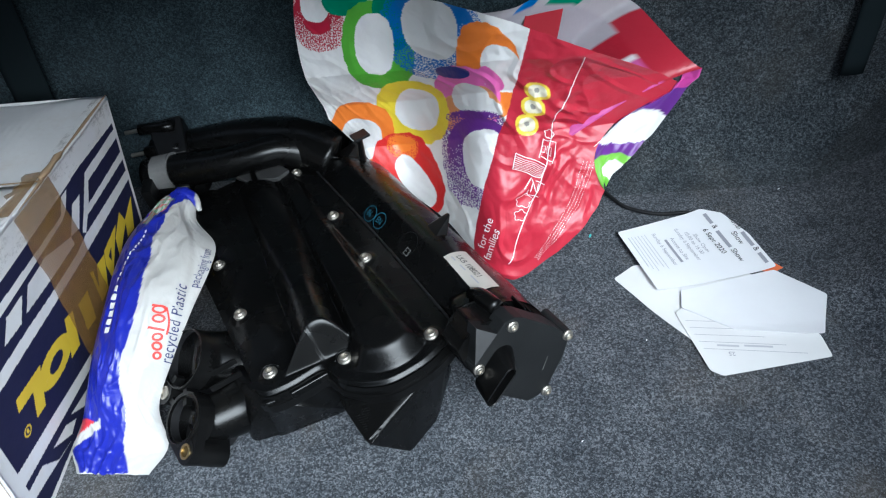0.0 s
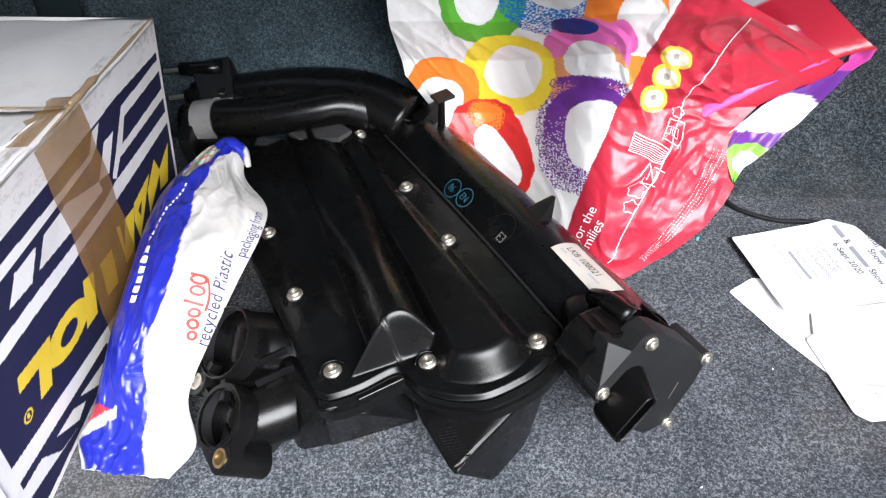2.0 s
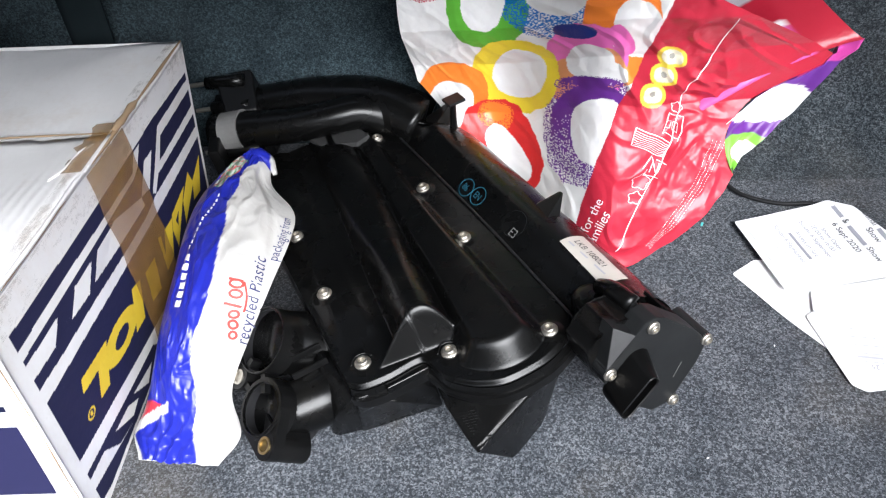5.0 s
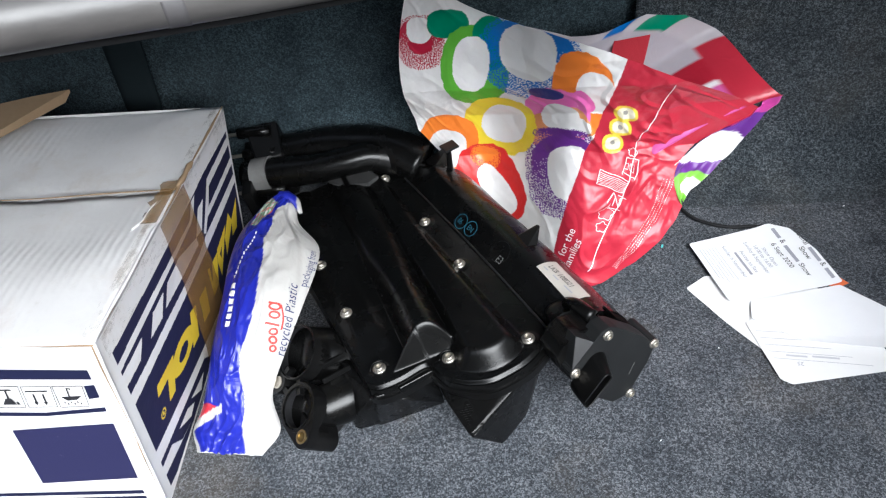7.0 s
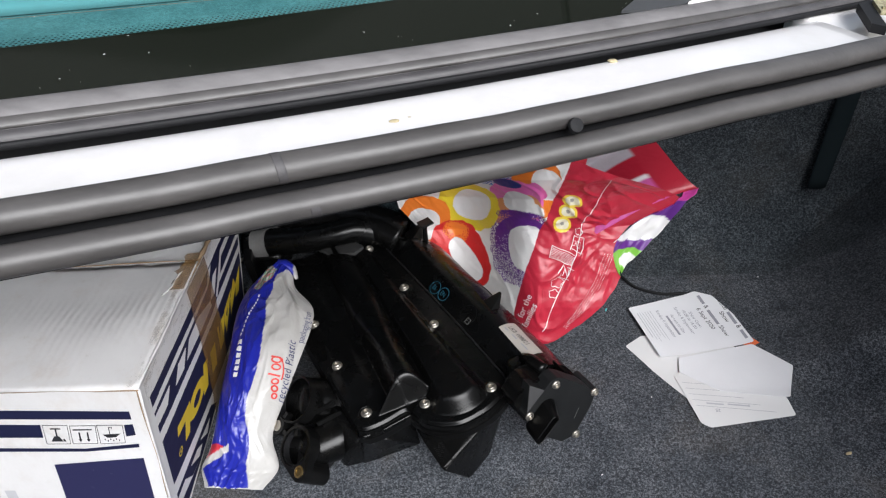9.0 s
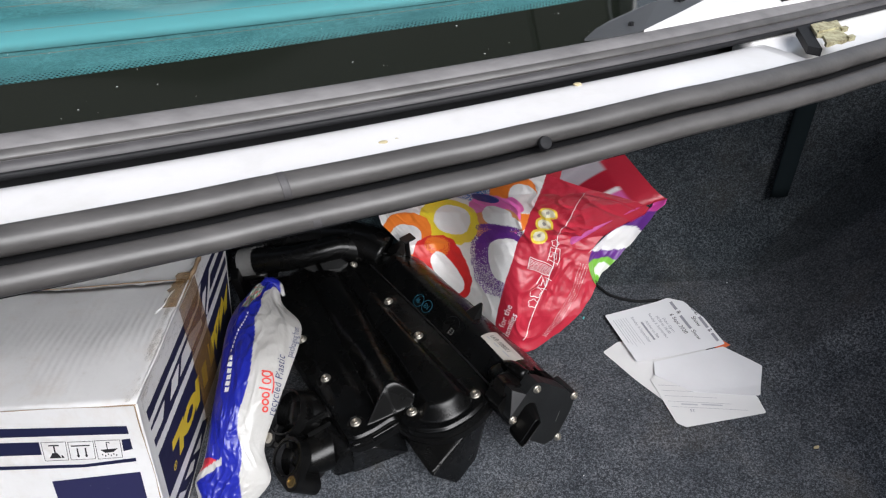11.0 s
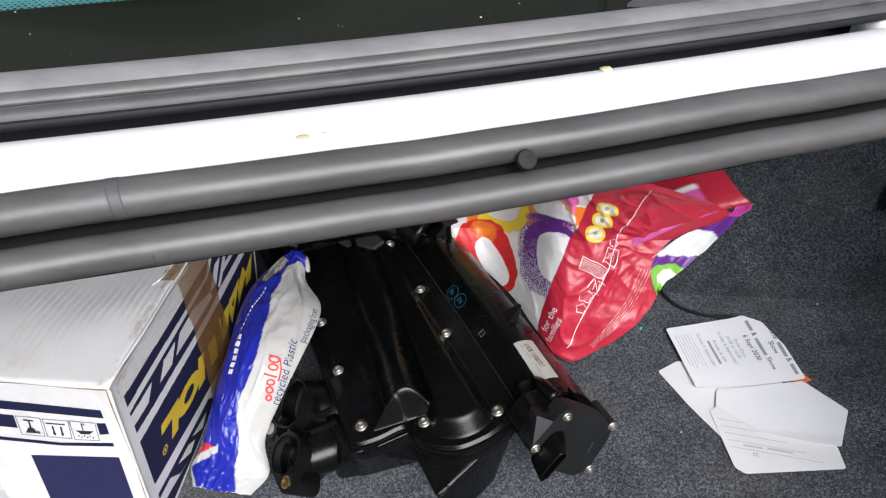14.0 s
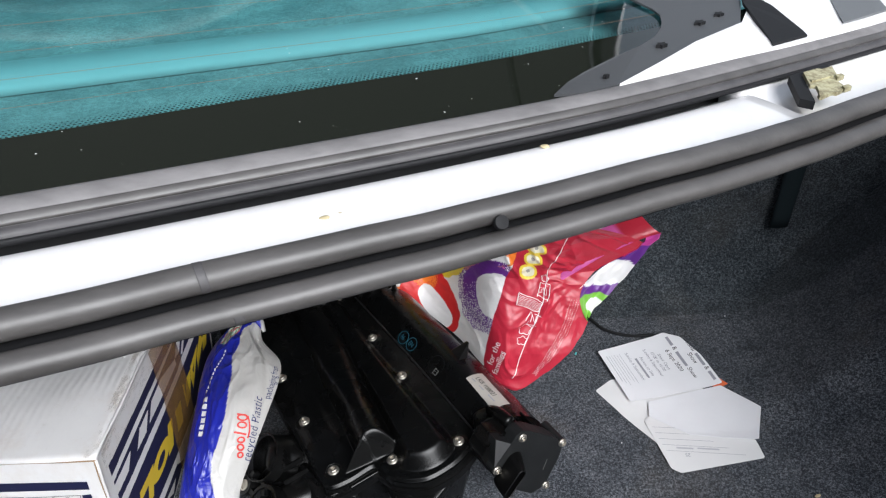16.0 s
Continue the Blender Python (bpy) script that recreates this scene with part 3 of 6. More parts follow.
part("plate", raised([(0.075, 0.107), (0.096, 0.122), (0.116, 0.132), (0.156, 0.147), (0.190, 0.157), (0.213, 0.167), (0.229, 0.179), (0.239, 0.19), (0.248, 0.204), (0.250, 0.218), (0.245, 0.243), (0.235, 0.30), (0.33, 0.30), (0.345, 0.20), (0.305, 0.1575), (0.236, 0.1415), (0.178, 0.1195), (0.128, 0.1025), (0.095, 0.101)], 0.003, 0.002), M_CORNER, corner)
for sx, sf, sr in ((0.205, 0.147, 0.006), (0.268, 0.172, 0.0065), (0.127, 0.116, 0.003), (0.298, 0.180, 0.006)):
    star = [(sx + sr * (1.0 if k % 2 else 0.6) * math.cos(k * math.pi / 5), sf + 0.6 * sr * (1.0 if k % 2 else 0.6) * math.sin(k * math.pi / 5)) for k in range(10)]
    part("push_clip", raised(star, 0.006, 0.003), M_CABLE, corner, "flat black star standing in for a reflected clip")
# White plate added for the bright part of that reflection.
reflected_plate = part("body_corner", raised([(0.129, 0.1005), (0.179, 0.1190), (0.237, 0.1410), (0.306, 0.157), (0.36, 0.20), (0.50, 0.22), (0.62, 0.12), (0.45, 0.098), (0.3, 0.098)], 0.0045, 0.003), M_PAINT)
tagged(reflected_plate, "white plate standing in for a bright reflection in the window", "body panel", kind="structure")
# Dark and grey shapes added for the reflection's darker parts.
hinge = thing("hinge_arm", "flat black shape standing in for a reflected arm", "hinge")
part("arm", raised([(0.290, 0.102), (0.296, 0.112), (0.318, 0.155), (0.335, 0.187), (0.345, 0.20), (0.358, 0.196), (0.357, 0.171), (0.346, 0.137), (0.337, 0.112), (0.332, 0.102)], 0.0075, 0.003), M_CABLE, hinge)
part("bracket", raised([(0.387, 0.108), (0.410, 0.138), (0.436, 0.171), (0.45, 0.178), (0.483, 0.149), (0.457, 0.112)], 0.0075, 0.003), M_TRIM, hinge, "flat grey shape standing in for a reflection")

# the clip at the gutter's end
clip = thing("spring_clip", "dull yellow steel spring clip in a black plastic holder", "clip")


def clip_part(points, lift, thick):
    top = [Vector(lip(x, f, lift)) for x, f in points]
    n = len(top)
    verts = top + [p - Vector((0, 0, thick)) for p in top]
    return mesh_of(verts, [tuple(range(n)), tuple(range(2 * n - 1, n - 1, -1))] + [(i, i + n, (i + 1) % n + n, (i + 1) % n) for i in range(n)])


part("holder", clip_part([(0.246, 0.027), (0.252, 0.017), (0.279, 0.054), (0.315, 0.057), (0.319, 0.064), (0.272, 0.063)], -0.003, 0.007), M_CABLE, clip, "black plastic holder")
part("plate", clip_part([(0.282, 0.058), (0.298, 0.058), (0.301, 0.055), (0.313, 0.055), (0.300, 0.037), (0.294, 0.035), (0.289, 0.019), (0.275, 0.0165), (0.272, 0.019), (0.258, 0.017), (0.271, 0.034), (0.267, 0.037)], 0.0, 0.003), M_CLIP, clip)
part("tab", clip_part([(0.255, 0.0165), (0.262, 0.0165), (0.263, 0.021), (0.258, 0.021)], 0.002, 0.004), M_CLIP, clip)
part("tab", clip_part([(0.283, 0.0165), (0.291, 0.0165), (0.292, 0.021), (0.285, 0.021)], 0.002, 0.004), M_CLIP, clip)
part("tab", clip_part([(0.295, 0.034), (0.303, 0.034), (0.304, 0.038), (0.298, 0.039)], 0.002, 0.004), M_CLIP, clip)
part("fold", clip_part([(0.272, 0.040), (0.296, 0.039), (0.297, 0.042), (0.274, 0.043)], 0.0015, 0.002), M_CLIP, clip)

# the open lid, out of view, stood where the window's dark border reflects it
lid = thing("tailgate", "open white tailgate with a dark inner liner", "tailgate")
lm = Matrix.Translation(lip(-0.1, 0.50, 0.074)) @ pose(0, 0, 0, 0, 0, 26)
part("skin", block(-0.68, 0.68, 0.02, 0.035, 0.0, 0.85, 0.006), M_PAINT, lid, at=lm)
part("liner", block(-0.6, 0.6, 0.0, 0.02, 0.0, 0.8, 0.008), M_LINER, lid, "dark inner liner", at=lm)
part("pressed_panel", block(-0.50, 0.42, -0.016, 0.0, 0.10, 0.5, 0.015), M_LINER, lid, at=lm)
# The ridges' pale colour brightens them so that the reflection shows them.
for bz, b0, b1 in ((0.06, -0.55, 0.5), (0.30, -0.42, 0.36), (0.56, -0.5, 0.45), (0.70, -0.3, 0.2)):
    part("pressed_bead", tube([(b0, -0.012, bz + 0.02), (0.7 * b0, -0.018, bz), (0.0, -0.018, bz + 0.01), (0.7 * b1, -0.018, bz), (b1, -0.012, bz + 0.03)], [0.006, 0.009, 0.009, 0.006], 30, 10), M_BEAD, lid, "pressed ridge of the liner", smooth=True, at=lm)
for hx in (-0.62, 0.6):
    part("hinge_arm", block(hx, hx + 0.03, -0.02, 0.0, -0.05, 0.3, 0.005), M_CABLE, lid, "black hinge arm", at=lm)

# flakes and specks on the painted gutter
for fx, ff, s in ((-0.119, 0.034, 0.0032), (0.0435, 0.066, 0.0030), (-0.110, 0.036, 0.0012)):
    bm = bmesh.new()
    bmesh.ops.create_icosphere(bm, subdivisions=2, radius=s)
    for v in bm.verts:
        v.co = Vector((v.co.x * (1.2 + 0.5 * noise.noise(v.co * 400)), v.co.y * 0.8, v.co.z * 0.35 + s * 0.2 * noise.noise(v.co * 600)))
    fleck = part("dirt_fleck", bm, M_STRAW, smooth=True)
    fleck.matrix_basis = Matrix.Translation(lip(fx, ff, -0.0112 if ff < 0.05 else -0.0140))
    tagged(fleck, "dry brown fleck of dirt on the white gutter", "dirt fleck", group="flecks on the gutter")


# ---- the carton ----
CA = [Vector(p) for p in ((-0.54, 0.35, 0.0), (-0.55, 0.825, 0.0), (-0.503, 0.373, 0.322), (-0.504, 0.832, 0.285))]
CW = Vector((-0.42, 0.0, 0.0))
carton = thing("carton", "worn white carton with navy and yellow print, taped shut", "cardboard box")


def side_at(a, b, out=0.0):
    """A point on the carton's long printed side: a to the back, b up."""
    p = (1 - a) * (1 - b) * CA[0] + a * (1 - b) * CA[1] + (1 - a) * b * CA[2] + a * b * CA[3]
    bulge = 0.004 * math.sin(math.pi * min(max(a, 0), 1)) * math.sin(math.pi * min(max(b, 0), 1))
    return p + Vector((out + bulge, 0, 0))


def end_at(a, b, out=0.0):
    """A point on the carton's end towards the sill: a to the left, b up."""
    p = CA[0] * (1 - b) + CA[2] * b + CW * a
    return p + Vector((0, -out, 0))


def fine(poly, n=10):
    """A quad outline with extra points along its sides."""
    out = []
    for i, p in enumerate(poly):
        q = poly[(i + 1) % len(poly)]
        out += [(p[0] + (q[0] - p[0]) * k / n, p[1] + (q[1] - p[1]) * k / n) for k in range(n)]
    return out


def strip_on(f, quad, out, nu=14, nv=3):
    """A quad of print laid on a carton face by f."""
    q = [np.array(p) for p in quad]
    return sheet(nu, nv, lambda u, v: f(*((1 - u) * (1 - v) * q[0] + u * (1 - v) * q[1] + u * v * q[2] + (1 - u) * v * q[3]), out), smooth=True)


end_panel = part("end_panel", sheet(10, 10, lambda u, v: end_at(u, v)), M_BOARD, carton)
part("back_panel", sheet(4, 4, lambda u, v: tuple((CA[1] * (1 - v) + CA[3] * v) + CW * u)), M_BOARD, carton)
part("far_panel", sheet(4, 4, lambda u, v: tuple(side_at(u, v) + CW)), M_BOARD, carton)
part("bottom_panel", sheet(2, 2, lambda u, v: tuple(CA[0] * (1 - v) + CA[1] * v + CW * u + Vector((0, 0, 0.002)))), M_BOARD, carton)


def flap_mesh(y0, y1, lift, thick=0.005, edge=0.0):
    def top(u, v):
        a = y0 + (y1 - y0) * v
        p = CA[2].lerp(CA[3], a) + CW * u
        sag = -0.006 * math.sin(math.pi * u) + 0.002 * noise.noise((u * 6, a * 7, 1.0)) + 0.003 * math.sin(a * 9) * smoothstep(0, 0.2, u)
        torn = edge * noise.noise((u * 25, 3.0, v)) * (1 if v > 0.99 else 0)
        return p + Vector((0, torn, lift + sag))
    up = sheet(40, 24, top)
    bm = bmesh.new()
    bm.from_mesh(up)
    bmesh.ops.solidify(bm, geom=bm.faces[:], thickness=-thick)
    return bm


part("flap", flap_mesh(0.53, 1.0, 0.0), M_BOARD, carton, smooth=True)
part("flap", flap_mesh(0.0, 0.545, 0.004, edge=0.004), M_BOARD, carton, "worn closed flap with a torn edge", smooth=True)
part("flap_crease", tube([tuple(CA[2].lerp(CA[3], a) + Vector((-0.001, 0, 0.001))) for a in (0.0, 0.2, 0.4, 0.55, 0.7, 0.85, 1.0)], [0.001, 0.0018, 0.0009, 0.0028, 0.001, 0.002, 0.0009], 60, 8), M_KRAFT, carton, "scuffed brown fold edge", smooth=True)
def lid_line(points, r, material, label=""):
    """A raised crease or torn paper edge on the closed lid; points are (u across, a along)."""
    path = [tuple(CA[2].lerp(CA[3], a) + CW * u + Vector((0, 0, 0.0045 - 0.006 * math.sin(math.pi * u)))) for u, a in points]
    part("crease", tube(path, [r * 0.5, r, r * 0.7, r, r * 0.4], 24, 6), material, carton, label, smooth=True)


lid_line([(0.0, 0.548), (0.2, 0.552), (0.5, 0.545), (0.8, 0.548), (1.0, 0.546)], 0.0012, M_KRAFT, "brown torn edge of the flap")
lid_line([(0.42, 0.27), (0.6, 0.272), (0.8, 0.268), (1.0, 0.27)], 0.0016, M_BOARD, "pressed crease in the flap")
lid_line([(0.07, 0.38), (0.05, 0.42), (0.045, 0.47), (0.025, 0.51)], 0.0022, M_BOARD, "lifted torn paper")
lid_line([(0.0, 0.56), (-0.004, 0.6), (-0.002, 0.65), (-0.005, 0.68)], 0.0042, M_KRAFT, "crushed brown corner of the lid")
lid_line([(0.0, 0.04), (-0.003, 0.2), (0.0, 0.35), (-0.003, 0.40)], 0.0024, M_BOARD)
part("rubbed_patch", sheet(40, 6, lambda u, v: side_at(0.02 + 0.96 * u, 0.90 + 0.097 * v, 0.0022)), M_SCUFF, carton, "white facing rubbed down to brown board")
part("rubbed_patch", sheet(40, 6, lambda u, v: tuple(CA[2].lerp(CA[3], u) + CW * (0.035 * v + 0.001) + Vector((0, 0, 0.0062 - 0.0013 * v - (0.004 if u > 0.55 else 0.0))))), M_SCUFF, carton, "white facing rubbed down to brown board")
part("corner_fold", tube([tuple(CA[2]), tuple(CA[2].lerp(CA[0], 0.5)), tuple(CA[0])], [0.0022, 0.0016, 0.002], 12, 8), M_BOARD, carton, "crushed white corner edge", smooth=True)
part("corner_split", tube([tuple(CA[2].lerp(CA[0], k / 9) + Vector((-0.0012 + 0.0012 * math.sin(5 * k), -0.0014, 0.0))) for k in range(10)], [0.0014, 0.0008, 0.0004, 0.0007, 0.0003, 0.0008, 0.0004, 0.0003, 0.0006, 0.0003], 60, 6), M_KRAFT, carton, "brown board showing in the split corner", smooth=True)
part("corner_split", tube([tuple(CA[2].lerp(CA[2] + CW, k / 8) + Vector((0, -0.0008, 0.0005 * math.sin(4 * k)))) for k in range(9)], [0.0012, 0.0004, 0.0002, 0.0006, 0.0003, 0.0002, 0.0005, 0.0003, 0.0002], 60, 6), M_KRAFT, carton, "brown board showing in the worn fold", smooth=True)
flap_at = [Vector(p) for p in ((-0.880, 0.660, 0.304), (-0.750, 0.846, 0.298), (-0.742, 0.858, 0.309), (-0.790, 0.838, 0.313), (-0.870, 0.800, 0.318))]
open_flap = hull([p + Vector((0, 0, dz)) for p in flap_at for dz in (0.0, 0.004)])
part("open_flap", open_flap, M_KRAFT, carton, "raised brown inner flap")

SU, SV = 440, 300
side_me = sheet(SU, SV, lambda u, v: side_at(u, v))
SA, SB = np.meshgrid(np.linspace(0, 1, SU + 1), np.linspace(0, 1, SV + 1))
SA, SB = SA.ravel(), SB.ravel()
side_ink = np.tile(np.array((0.74, 0.73, 0.73)), (len(SA), 1))


def fill_print(colour, *outline):
    """Fills an outline of (a, b) points on the carton's long side with one ink."""
    inside = np.zeros(len(SA), bool)
    for (a0, b0), (a1, b1) in zip(outline, outline[1:] + outline[:1]):
        if b0 != b1:
            inside ^= ((SB > b0) != (SB > b1)) & (SA < a0 + (SB - b0) * (a1 - a0) / (b1 - b0))
    side_ink[inside & (SA > 0.042) & (SA < 0.985)] = colour


INK_NAVY, INK_WHITE, INK_YELLOW = (0.013, 0.014, 0.050), (0.74, 0.73, 0.73), (0.74, 0.53, 0.035)
fill_print(INK_NAVY, (1.009, 0.861), (0.735, 0.885), (0.595, 0.881), (0.453, 0.881), (0.243, 0.883), (0.0, 0.888), (0.0, 0.345), (0.040, 0.302), (0.215, 0.258), (0.435, 0.188), (0.693, 0.113), (1.031, 0.05))
fill_print(INK_NAVY, (0.427, 0.134), (0.189, 0.195), (0.0, 0.236), (0.0, 0.070), (0.034, 0.055), (0.091, 0.029), (0.357, 0.014), (0.496, 0.030))
fill_print(INK_WHITE, (1.008, 0.829), (1.014, 0.776), (0.753, 0.789), (0.714, 0.707), (0.650, 0.626), (0.634, 0.646), (0.687, 0.728), (0.750, 0.835))
fill_print(INK_WHITE, (1.016, 0.692), (1.025, 0.644), (0.690, 0.675), (0.710, 0.708))
fill_print(INK_WHITE, (1.024, 0.574), (1.018, 0.518), (0.603, 0.559), (0.452, 0.575), (0.233, 0.595), (0.0, 0.607), (0.0, 0.668), (0.137, 0.653), (0.278, 0.645), (0.444, 0.624), (0.573, 0.611), (0.645, 0.622))
fill_print(INK_WHITE, (0.606, 0.872), (0.641, 0.872), (0.603, 0.810), (0.572, 0.792), (0.249, 0.793), (0.0, 0.789), (0.0, 0.825), (0.227, 0.829), (0.573, 0.814))
fill_print(INK_WHITE, (0.639, 0.795), (0.688, 0.790), (0.627, 0.679), (0.578, 0.699))
fill_print(INK_WHITE, (0.578, 0.699), (0.581, 0.655), (0.454, 0.669), (0.303, 0.691), (0.349, 0.765), (0.446, 0.767))
fill_print(INK_WHITE, (0.319, 0.763), (0.273, 0.686), (0.196, 0.698), (0.241, 0.767))
fill_print(INK_WHITE, (0.165, 0.763), (0.125, 0.700), (0.0, 0.712), (0.0, 0.770))
fill_print(INK_WHITE, (0.399, 0.084), (0.358, 0.038), (0.282, 0.134))
fill_print(INK_WHITE, (0.294, 0.080), (0.255, 0.062), (0.173, 0.155), (0.247, 0.137))
fill_print(INK_WHITE, (0.243, 0.047), (0.171, 0.083), (0.115, 0.178), (0.0, 0.198), (0.0, 0.150), (0.115, 0.104))
fill_print(INK_YELLOW, (0.262, 0.482), (0.218, 0.332), (0.175, 0.344), (0.202, 0.442), (0.134, 0.456), (0.145, 0.506))
fill_print(INK_YELLOW, (0.413, 0.479), (0.458, 0.456), (0.431, 0.295), (0.378, 0.307))
fill_print(INK_YELLOW, (0.490, 0.439), (0.553, 0.426), (0.546, 0.261), (0.488, 0.284))
fill_print(INK_YELLOW, (0.594, 0.469), (0.612, 0.451), (0.613, 0.346), (0.640, 0.445), (0.698, 0.429), (0.656, 0.268), (0.603, 0.267))
fill_print(INK_YELLOW, (0.702, 0.441), (0.817, 0.450), (0.700, 0.257), (0.687, 0.374))
fill_print(INK_NAVY, (0.716, 0.385), (0.748, 0.400), (0.727, 0.345))
fill_print(INK_YELLOW, (0.790, 0.396), (0.860, 0.470), (0.882, 0.389), (0.967, 0.433), (0.926, 0.268), (0.867, 0.293), (0.880, 0.369), (0.779, 0.278))
for ink, ca, cb, ra, rb, slant in ((INK_YELLOW, 0.318, 0.400, 0.092, 0.073, -0.12), (INK_NAVY, 0.319, 0.396, 0.038, 0.031, -0.05), (INK_YELLOW, 0.131, 0.361, 0.016, 0.022, 0.0), (INK_NAVY, 0.131, 0.361, 0.011, 0.016, 0.0), (INK_YELLOW, 0.131, 0.361, 0.005, 0.010, 0.0)):
    fill_print(ink, *[(ca + ra * math.cos(k * math.pi / 24), cb + rb * math.sin(k * math.pi / 24) + slant * ra * math.cos(k * math.pi / 24)) for k in range(48)])
paint_print(side_me, side_ink)
side_panel = part("side_panel", side_me, M_PRINTEDBOARD, carton, "printed navy, white and yellow side")
end_print = [
    [(0.047, 0.832), (1.0, 0.862), (1.0, 0.922), (0.047, 0.880)],
    [(0.049, 0.736), (0.080, 0.727), (0.076, 0.799), (0.048, 0.803)],
    [(0.344, 0.727), (1.0, 0.745), (1.0, 0.830), (0.337, 0.807)],
    [(0.049, 0.657), (0.224, 0.633), (0.221, 0.653), (0.048, 0.680)],
    [(0.224, 0.633), (1.0, 0.652), (1.0, 0.682), (0.221, 0.653)],
    [(0.057, 0.11), (1.0, 0.06), (1.0, 0.08), (0.057, 0.135)],
    [(0.057, 0.04), (1.0, 0.0), (1.0, 0.03), (0.057, 0.09)],
]
for quad in end_print:
    part("navy_stripe", strip_on(end_at, quad, 0.0008), M_NAVY, end_panel)
part("navy_panel", strip_on(end_at, [(0.054, 0.226), (0.362, 0.187), (0.347, 0.548), (0.047, 0.586)], 0.0008), M_PALENAVY, end_panel)
part("navy_panel", strip_on(end_at, [(0.47, 0.16), (0.95, 0.12), (0.95, 0.5), (0.455, 0.525)], 0.0008), M_BOARD, end_panel)
for a0, a1, b0 in ((0.52, 0.95, 0.30), (0.52, 0.90, 0.19)):
    for k in range(7):
        part("pale_bar", strip_on(end_at, [(a0 + (a1 - a0) * k / 7, b0), (a0 + (a1 - a0) * (k + 0.6) / 7, b0), (a0 + (a1 - a0) * (k + 0.6) / 7, b0 + 0.07), (a0 + (a1 - a0) * k / 7, b0 + 0.07)], 0.0014, 2, 1), M_PALEPRINT, end_panel)


def icon_bar(cell, points, material=M_INK):
    """One stroke of a handling symbol; points are shares of its frame, across and down."""
    corners = [np.array(p) for p in cell]
    quad = [(1 - s) * (1 - t) * corners[0] + s * (1 - t) * corners[1] + s * t * corners[2] + (1 - s) * t * corners[3] for s, t in points]
    part("icon_mark", strip_on(end_at, quad, 0.0012, 2, 1), material, end_panel)


def upright(s0, t0, s1, t1):
    return [(s0, t0), (s1, t0), (s1, t1), (s0, t1)]


umbrella_cell = [(0.162, 0.802), (0.080, 0.801), (0.088, 0.688), (0.169, 0.683)]
arrows_cell = [(0.247, 0.801), (0.165, 0.801), (0.176, 0.686), (0.257, 0.686)]
glass_cell = [(0.331, 0.807), (0.252, 0.804), (0.264, 0.686), (0.341, 0.687)]
for cell in (umbrella_cell, arrows_cell, glass_cell):
    for edge in (upright(0.0, 0.0, 1.0, 0.022), upright(0.0, 0.978, 1.0, 1.0), upright(0.0, 0.0, 0.02, 1.0), upright(0.98, 0.0, 1.0, 1.0)):
        icon_bar(cell, edge)
icon_bar(umbrella_cell, upright(0.43, 0.10, 0.465, 0.52))
icon_bar(umbrella_cell, upright(0.43, 0.10, 0.56, 0.135))
icon_bar(umbrella_cell, upright(0.54, 0.10, 0.57, 0.19))
icon_bar(umbrella_cell, [(0.16, 0.50), (0.86, 0.47), (0.66, 0.66), (0.34, 0.68)])
for k in range(6):
    icon_bar(umbrella_cell, upright(0.20 + 0.11 * k, 0.72 + 0.07 * (k % 2), 0.24 + 0.11 * k, 0.81 + 0.07 * (k % 2)))
icon_bar(arrows_cell, upright(0.10, 0.20, 0.84, 0.26))
for s0 in (0.30, 0.62):
    icon_bar(arrows_cell, upright(s0, 0.36, s0 + 0.06, 0.74))
    icon_bar(arrows_cell, [(s0 - 0.04, 0.74), (s0 + 0.10, 0.74), (s0 + 0.045, 0.88), (s0 + 0.015, 0.88)])
icon_bar(glass_cell, upright(0.28, 0.16, 0.70, 0.22))
icon_bar(glass_cell, upright(0.46, 0.22, 0.52, 0.58))
icon_bar(glass_cell, [(0.38, 0.58), (0.58, 0.58), (0.72, 0.86), (0.22, 0.86)])
icon_bar(glass_cell, [(0.72, 0.72), (0.78, 0.72), (0.84, 0.86), (0.74, 0.86)])
part("tape", sheet(12, 40, lambda u, v: side_at(0.40 + 0.055 * (1 - v) + (0.185 + 0.030 * (1 - v)) * u + 0.006 * noise.noise((u * 3, v * 8, 0)), v * 0.995 + 0.005, 0.0026 + 0.001 * noise.noise((u * 5, v * 9, 4)))), M_TAPE, carton, "strip of brown parcel tape")
part("tape", sheet(12, 8, lambda u, v: tuple(CA[2].lerp(CA[3], 0.40 + 0.185 * u) + Vector((-(0.022 + 0.012 * noise.noise((u * 7, 1, 1))) * v, 0, 0.0065 - 0.002 * v)))), M_TAPE, carton, "torn end of brown parcel tape")


# ---- the plastic mailer ----
mailer = thing("plastic_mailer", "crumpled blue and white printed plastic bag leaning on the carton", "plastic packet")
ML = spline([(-0.522, 0.425, 0.004), (-0.516, 0.462, 0.036), (-0.507, 0.50, 0.07), (-0.502, 0.54, 0.096), (-0.498, 0.60, 0.118), (-0.503, 0.67, 0.124), (-0.500, 0.73, 0.124), (-0.478, 0.785, 0.124), (-0.457, 0.815, 0.122)], 90)
MR = spline([(-0.43, 0.42, 0.003), (-0.405, 0.447, 0.024), (-0.415, 0.482, 0.056), (-0.398, 0.525, 0.09), (-0.378, 0.582, 0.118), (-0.367, 0.65, 0.125), (-0.374, 0.70, 0.122), (-0.415, 0.755, 0.118), (-0.425, 0.808, 0.12)], 90)
